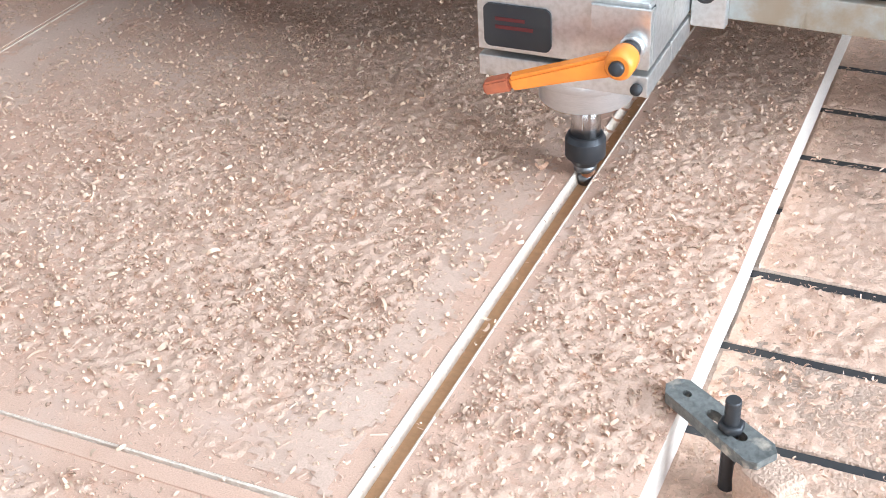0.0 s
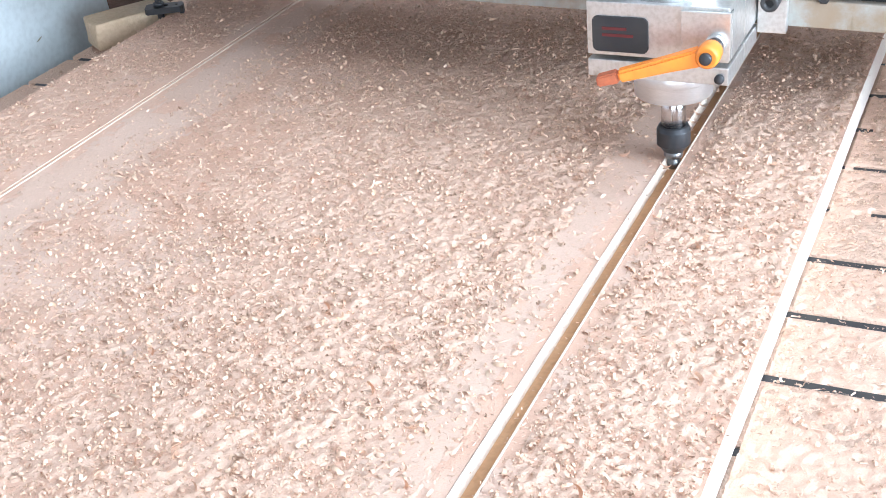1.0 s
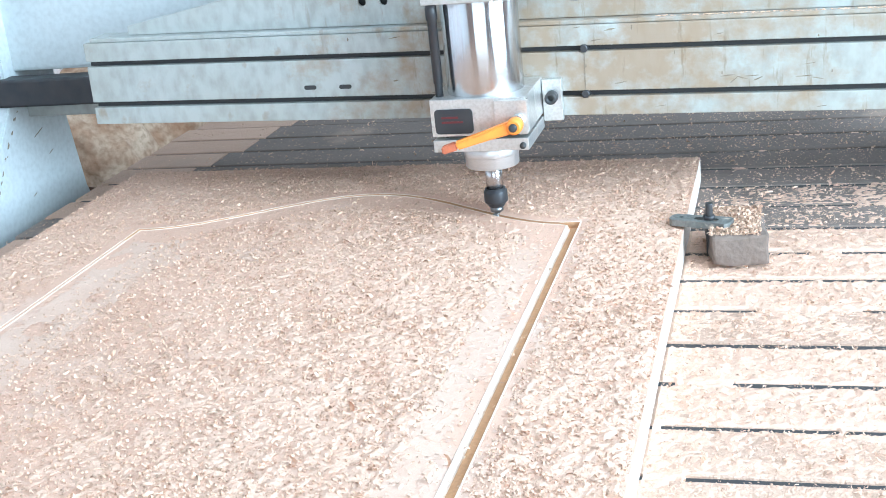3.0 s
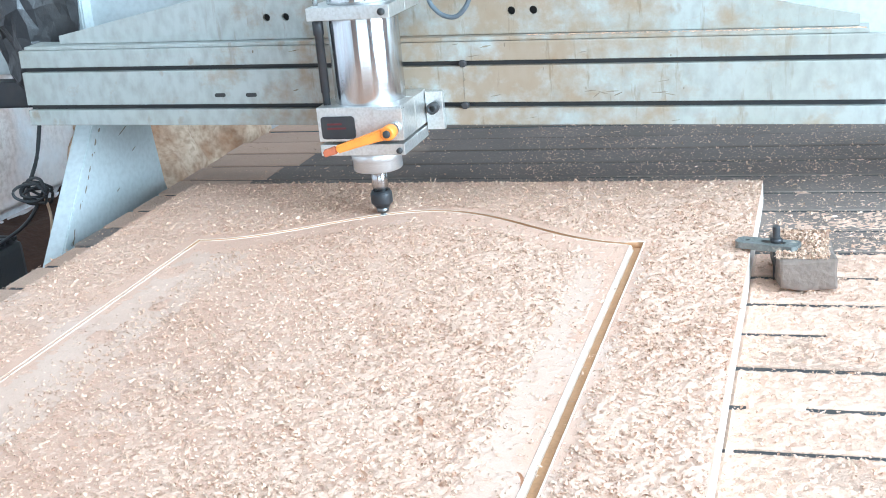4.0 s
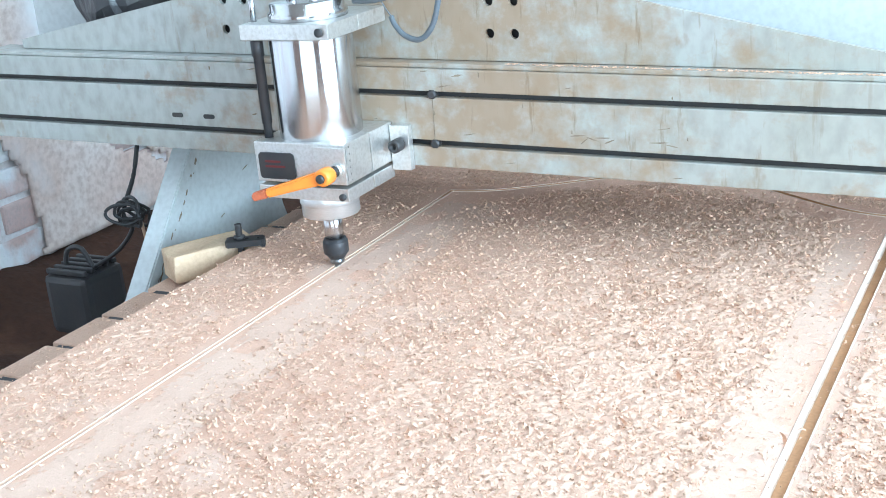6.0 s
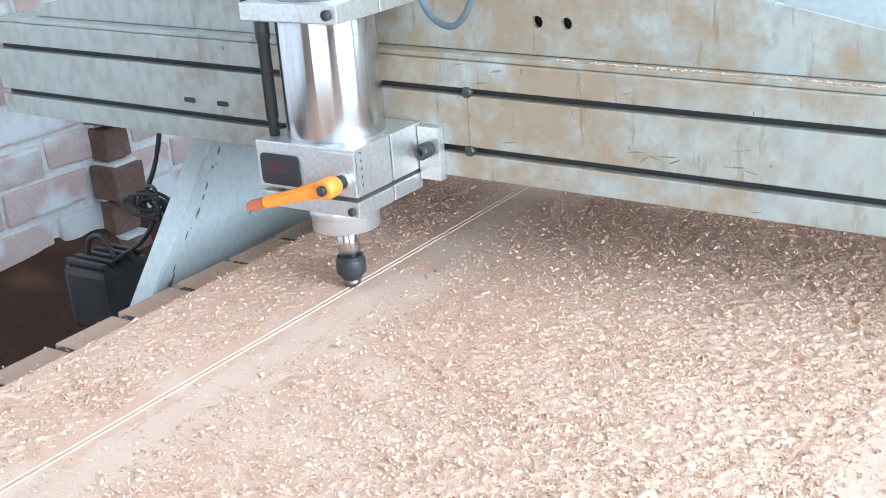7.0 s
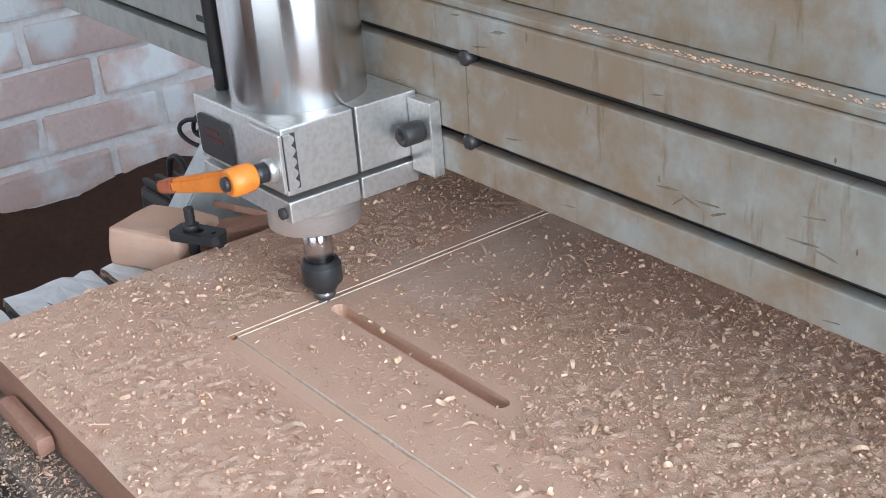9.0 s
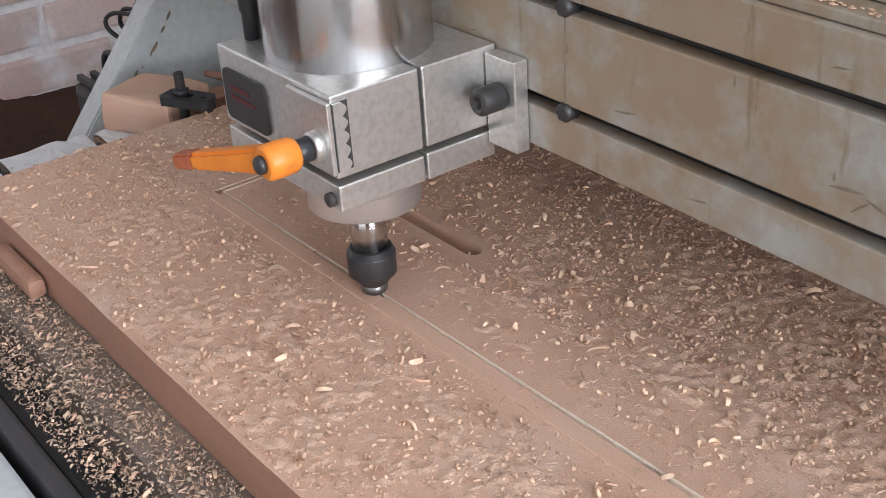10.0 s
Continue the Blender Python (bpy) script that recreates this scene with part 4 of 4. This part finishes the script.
def lattice(x, y, cell, seed):
    """Smooth random field with bumps of the given size, 0 to 1."""
    table = np.random.default_rng(seed).uniform(0, 1, (512, 1024))
    u, v = x / cell + 300.5, y / cell + 11.5
    i, j = np.floor(u).astype(int), np.floor(v).astype(int)
    p, q = u - i, v - j
    p, q = p * p * (3 - 2 * p), q * q * (3 - 2 * q)
    at = lambda a, b: table[np.mod(a, 512), np.mod(b, 1024)]
    return (at(i, j) * (1 - p) + at(i + 1, j) * p) * (1 - q) + (at(i, j + 1) * (1 - p) + at(i + 1, j + 1) * p) * q


def chip_carpet(name, x0, x1, y0, y1, step, ground_z, height, label):
    """A heaped bed of packed chips, thick where they lie dense, sinking away where the board is bare."""
    nx, ny = int((x1 - x0) / step), int((y1 - y0) / step)
    x, y = np.meshgrid(np.linspace(x0, x1, nx), np.linspace(y0, y1, ny))
    rough = 0.50 * lattice(x, y, 0.0050, 1) + 0.50 * lattice(x, y, 0.0032, 2) + 0.28 * lattice(x, y, 0.021, 3)
    z = height(x, y, rough)
    co = np.stack([x, y, z], -1).reshape(-1, 3)
    i, j = np.meshgrid(np.arange(nx - 1), np.arange(ny - 1))
    a = (j * nx + i).reshape(-1)
    quads = np.stack([a, a + 1, a + nx + 1, a + nx], -1)
    top = z.reshape(-1)[quads].max(axis=1)
    quads = quads[top > ground_z - 0.0003]
    used, back = np.unique(quads, return_inverse=True)
    me = bpy.data.meshes.new(name)
    me.vertices.add(len(used))
    me.vertices.foreach_set("co", co[used].reshape(-1))
    me.loops.add(len(quads) * 4)
    me.loops.foreach_set("vertex_index", back.reshape(-1).astype(np.int32))
    me.polygons.add(len(quads))
    me.polygons.foreach_set("loop_start", (np.arange(len(quads)) * 4).astype(np.int32))
    me.materials.append(CARPET)
    me.update(calc_edges=True)
    tagged(new(name, me), label, "wood chips", kind="stuff")


def board_heap(x, y, rough):
    d, inside = groove_distance(x, y)
    thick = np.where(inside, np.clip(0.72 + 1.6 * (x + 0.02), 0.38, 0.98), np.where(x > GR, 0.95, np.where(x < GL, 0.66, 0.80)))
    thick = thick * np.clip(1.1 - 0.22 * np.clip((0.60 - y) / 0.12, 0, 1), 0, 1)
    thick = np.where(d < np.where(inside, 0.060, 0.028), thick * 0.6, thick)
    thick = np.where(d < 0.020, 0.0, thick)
    edge = np.minimum(np.minimum(HALF - np.abs(x), y - NEAR), FAR - y)
    thick = thick * np.clip(edge / 0.008, 0, 1)
    return ZT + 0.0050 * (rough - 1.06 + 0.62 * thick - 0.35 * (thick <= 0.0))


def bed_heap(x, y, rough):
    gap = np.mod(y - GAP0 + PITCH / 2, PITCH) - PITCH / 2
    thick = np.clip(1.0 - (y - 1.72) / 0.45, 0.25, 1.0) * (0.75 + 0.35 * lattice(x, y, 0.07, 5))
    choked = lattice(x, 0 * x + np.round((y - GAP0) / PITCH) * 3.0, 0.06, 6) > 0.66
    thick = np.where((np.abs(gap) < 0.0062) & ~choked, 0.0, thick)
    return TABLE + 0.0050 * (rough - 1.06 + 0.62 * thick - 0.35 * (thick <= 0.0))


chip_carpet("packed_chips", -0.4585, 0.4585, NEAR + 0.002, FAR - 0.002, 0.0023, ZT, board_heap, "packed carpet of pale wood chips over the board")
chip_carpet("spilled_chips", HALF + 0.003, BED_R - 0.004, BED_NEAR + 0.1, 2.3, 0.0028, TABLE, bed_heap, "packed wood chips spilled over the bed slats")


def curl_density(x, y):
    d, inside = groove_distance(x, y)
    return np.where(d < 0.03, 0.08, np.where(inside & (x > -0.12), 0.8, 0.2)) * np.clip(1.25 - 0.55 * y, 0.12, 1.0)


def near_density(x, y):
    d, inside = groove_distance(x, y)
    return np.where(d < 0.02, 0.08, np.where(inside & (x > -0.05), 1.0, 0.22)) * (0.35 + 0.65 * patches(x, y, 24, 3.1))


tagged(shavings("wood_shavings", 2300, (-0.455, 0.455, NEAR + 0.003, 0.95), near_density, 0.0047, CURL, True, flat, 21),
       "pale curled shavings on the near end of the board", "wood shavings", kind="stuff")
tagged(shavings("wood_shavings", 1500, (-0.455, 0.455, NEAR + 0.003, 1.9), curl_density, 0.0050, CURL, True, flat, 9),
       "larger curled wood shavings lying on top", "wood shavings", kind="stuff")
tagged(shavings("wood_shavings", 16000, (BED_L + 0.005, BED_R - 0.005, BED_NEAR + 0.002, NEAR - 0.002), lambda x, y: 1.0 + 0 * x, 0.0026, GRAIN, True, lambda x, y: TABLE + 0.001 + 0 * x, 10),
       "shavings spilled before the near end of the board", "wood shavings", kind="stuff")


def dust_film(name, x0, x1, y0, y1, seed):
    """A thin sheet of fine dust with a ragged rim."""
    nx, ny = int((x1 - x0) / 0.004), int((y1 - y0) / 0.005)
    bm = bmesh.new()
    g = {}
    for j in range(ny):
        for i in range(nx):
            x, y = x0 + (i + 0.5) * (x1 - x0) / nx, y0 + (j + 0.5) * (y1 - y0) / ny
            edge = min(x - x0, x1 - x, y - y0, y1 - y) / 0.022
            if edge < 1 and edge < 0.5 + 0.5 * noise.noise(Vector((x * 60, y * 25, seed))) + random.uniform(-0.25, 0.25):
                continue
            if noise.noise(Vector((x * 28, y * 14, seed + 9))) > 0.38:
                continue
            corner = []
            for a, b in ((i, j), (i + 1, j), (i + 1, j + 1), (i, j + 1)):
                if (a, b) not in g:
                    g[a, b] = bm.verts.new((x0 + a * (x1 - x0) / nx, y0 + b * (y1 - y0) / ny, ZT + 0.0005 + 0.0002 * random.random()))
                corner.append(g[a, b])
            bm.faces.new(corner)
    tagged(part(name, bm, FILM, None, "thin film of fine pale dust on the board"), category="dust", kind="stuff")


dust_film("fine_dust", 0.232, 0.304, GN + 0.01, 1.70, 1.0)
dust_film("fine_dust", GL + 0.006, GL + 0.115, GN + 0.12, 1.70, 4.0)
dust_film("fine_dust", 0.328, 0.352, GN + 0.01, 1.72, 7.0)
tagged(shavings("wood_shavings", 2600, (0.492, 0.552, 1.675, 1.782), lambda x, y: 1.0 + 0 * x, 0.004, CHIP, True, lambda x, y: TABLE + 0.041 + 0 * x, 14),
       "shavings caught on the packing block", "wood shavings", kind="stuff")


def bed_density(x, y):
    off = np.mod(y - GAP0 + 0.005, PITCH) < 0.013
    return np.where(off | ((np.abs(x) < 0.465) & (y > NEAR - 0.005) & (y < FAR + 0.005)), 0.0, np.where((x > 0) | (y < 0.23), 0.9, 0.3) * np.clip(1.0 - (y - 1.75) / 0.5, 0.32, 1.0) * (0.4 + 0.6 * patches(x, y, 17, 1.1)))


low = lambda x, y: TABLE + 0.0015 + 0 * x
tagged(shavings("wood_shavings", 56000, (BED_L + 0.005, BED_R - 0.005, BED_NEAR + 0.004, BED_FAR), bed_density, 0.0036, CHIP, True, low, 5),
       "pale wood shavings lying on the bed slats", "wood shavings", kind="stuff")
tagged(shavings("sawdust", 70000, (BED_L + 0.005, BED_R - 0.005, BED_NEAR + 0.004, BED_FAR), bed_density, 0.0025, DUST, False, low, 6),
       "fine sawdust lying on the bed slats", "sawdust", kind="stuff")


# ---- pieces: bed slats and wall bricks ----
def bed_slats():
    k0, k1 = -10, 19
    for k in range(k0, k1):
        y0, y1 = GAP0 + PITCH * k + 0.0045, GAP0 + PITCH * (k + 1) - 0.0045
        y0, y1 = max(y0, BED_NEAR), min(y1, BED_FAR)
        if y1 - y0 < 0.01:
            continue
        if k > k0:
            # gap filled almost flush with near-black, in place of its shade
            part("slot", box(BED_L + 0.012, BED_R - 0.004, y0 - 0.0088, y0 - 0.0002, TABLE - 0.046, TABLE - 0.0016), SLOT, bed, "near-black fill painting the shade between the slats")
        left, top = BED_L + random.uniform(-0.006, 0.006), TABLE + random.uniform(-0.001, 0.001)
        if k >= 9:
            joint = -0.43 + 0.01 * (k - 9) + random.uniform(-0.015, 0.015)
            part("slat", box(left, joint - 0.0006, y0, y1, TABLE - 0.046, top, 0.0025), SLAT, bed)
            left = joint
        part("slat", box(left, BED_R, y0, y1, TABLE - 0.046, top, 0.0025), SLAT if -9 < k < 8 else GREYSLAT, bed)
        if k in (-10, -9, -8, -7, -5):
            torn = bmesh.new()
            n = 9
            rows = [[torn.verts.new((BED_L - 0.004 + dx * random.uniform(0.5, 1.3), y0 + (y1 - y0) * i / n, top + h + random.uniform(0, 0.004))) for i in range(n + 1)]
                    for dx, h in ((-0.004, -0.006), (0.004, 0.003), (0.026, 0.0025), (0.060, 0.002), (0.085, 0.0012), (0.100, 0.0006))]
            for a, b in zip(rows, rows[1:]):
                for i in range(n):
                    if random.random() < 0.8:
                        torn.faces.new((a[i], a[i + 1], b[i + 1], b[i]))
            part("torn_film", torn, PLASTER, bed, "torn white film on the slat end")


bed_slats()


def brick_wall():
    wall = part("wall_left", box(WALL_X - 0.3, WALL_X - 0.0065, -3.2, 4.4, 0.0, 3.2), MORTAR, None, "old red brick wall with worn limewash and rough mortar")
    tagged(wall, category="wall", kind="structure")
    shapes = []
    for s in range(10):
        bm = box(-0.05, 0.05, -0.108, 0.108, -0.034, 0.034, 0.007)
        lumpy(bm, 0.006, 20, s * 5.0)
        me = bpy.data.meshes.new("brick")
        bm.to_mesh(me)
        bm.free()
        me.materials.append(BRICK)
        shapes.append(me)
    for row in range(17):
        z = 0.36 + 0.082 * row
        for col in range(17):
            y = -0.25 + 0.232 * col + (0.116 if row % 2 else 0.0) + random.uniform(-0.006, 0.006)
            ob = new("brick", random.choice(shapes))
            ob.parent = wall
            ob.matrix_basis = pose(WALL_X - 0.05 + random.uniform(-0.002, 0.003), y, z + random.uniform(-0.003, 0.003), random.uniform(-1.2, 1.2), 0, random.uniform(-1, 1))


brick_wall()


def toothed_end():
    """Bricks left standing out in steps where another wall was broken off."""
    pier = empty("broken_wall_end", pose(WALL_X, 1.875, 0.32), "dark toothed bricks standing out of the wall", "brick stub", kind="structure")
    for row in range(11):
        out = 0.035 + (0.045 if row % 2 else 0.0)
        bm = box(-0.004, out + random.uniform(-0.012, 0.012), -0.035 + random.uniform(-0.008, 0.008), 0.04, 0.082 * row, 0.082 * row + 0.074, 0.006)
        part("brick", lumpy(bm, 0.006, 22, row), DARKBRICK, pier)
        part("mortar_bed", box(-0.004, out - 0.015, -0.028, 0.034, 0.082 * row + 0.0745, 0.082 * row + 0.0815), MORTAR, pier)


toothed_end()

# ---- what moves ----
TOOL = [
    (0, 0.3180, 0.7629), (0.5, 0.3180, 0.9751), (1, 0.3180, 1.1773), (1.5, 0.3180, 1.3733), (2, 0.3180, 1.5677), (2.4, 0.3180, 1.7180),
    (2.55, 0.3092, 1.7492), (2.75, 0.2717, 1.7538), (3, 0.2073, 1.7888), (3.3, 0.1390, 1.8402), (3.5, 0.0945, 1.8608), (3.7, 0.0292, 1.8760),
    (4, -0.0698, 1.8688), (4.3, -0.1604, 1.8238), (4.5, -0.2111, 1.7765), (4.75, -0.2850, 1.7479), (4.9, -0.3028, 1.7404), (5, -0.3040, 1.7293),
    (5.3, -0.3040, 1.6447), (6.3, -0.3040, 1.3272), (7, -0.3040, 1.1027), (7.5, -0.3040, 0.9404), (8, -0.3040, 0.7774), (8.5, -0.3040, 0.6133),
    (9, -0.3040, 0.4474), (9.2, -0.3040, 0.3793), (9.3, -0.3037, 0.3668), (9.5, -0.2595, 0.3667), (10, -0.0908, 0.3647)]


def flake():
    """One curled shaving with thickness."""
    bm = bmesh.new()
    rows = []
    for k in range(7):
        a = -1.3 + 2.6 * k / 6
        w = 0.0022 * (1 - 0.5 * abs(a) / 1.3)
        rows.append([bm.verts.new((0.006 * math.sin(a), sgn * w, 0.006 * (1 - math.cos(a)))) for sgn in (-1, 1)])
    for a, b in zip(rows, rows[1:]):
        bm.faces.new((a[0], a[1], b[1], b[0]))
    bmesh.ops.solidify(bm, geom=bm.faces[:], thickness=0.0004)
    bmesh.ops.recalc_face_normals(bm, faces=bm.faces)
    return tagged(part("flying_shaving", bm, CHIP), "pale curled wood shaving thrown off by the cutter", "wood shaving", "flying shavings")


first_flake = flake()
flakes = [first_flake] + [copy_thing(first_flake, pose(0, 0, ZT)) for _ in range(33)]


def throw(ob, seed):
    """Rows of a shaving thrown from the cutter, which then lies where it fell."""
    rng = random.Random(seed)
    start = -0.35 + 1.75 * seed / 34
    y_at = 0.762 + 0.395 * start
    turn, speed, up = rng.uniform(-2.9, -0.6), rng.uniform(0.35, 1.1), rng.uniform(0.4, 1.1)
    x0, y0, z0 = 0.318, y_at, ZT + 0.004
    land = 2 * up / 4.5
    rows = []
    steps = [0.0] + sorted({round(max(0.0, start + land * k / 5), 3) for k in range(6)}) + [10.0]
    spin = rng.uniform(0, 90)
    for t in dict.fromkeys(steps):
        u = min(max(t - start, 0.0), land)
        x = min(max(x0 + speed * math.cos(turn) * u, -0.44), 0.45)
        y = max(y0 + speed * math.sin(turn) * u, 0.25)
        rows.append((t, pose(x, y, z0 + max(0.0, up * u - 2.25 * u * u), 60 * u / land, spin * u / land, 300 * u / land)))
    walk(ob, rows)


def motions():
    for n, ob in enumerate(flakes):
        throw(ob, n)
    walk(head, [(t, pose(x, y, ZT)) for t, x, y in TOOL])
    walk(gantry_ob, [(t, pose(0, y, 0)) for t, x, y in TOOL])


motions()
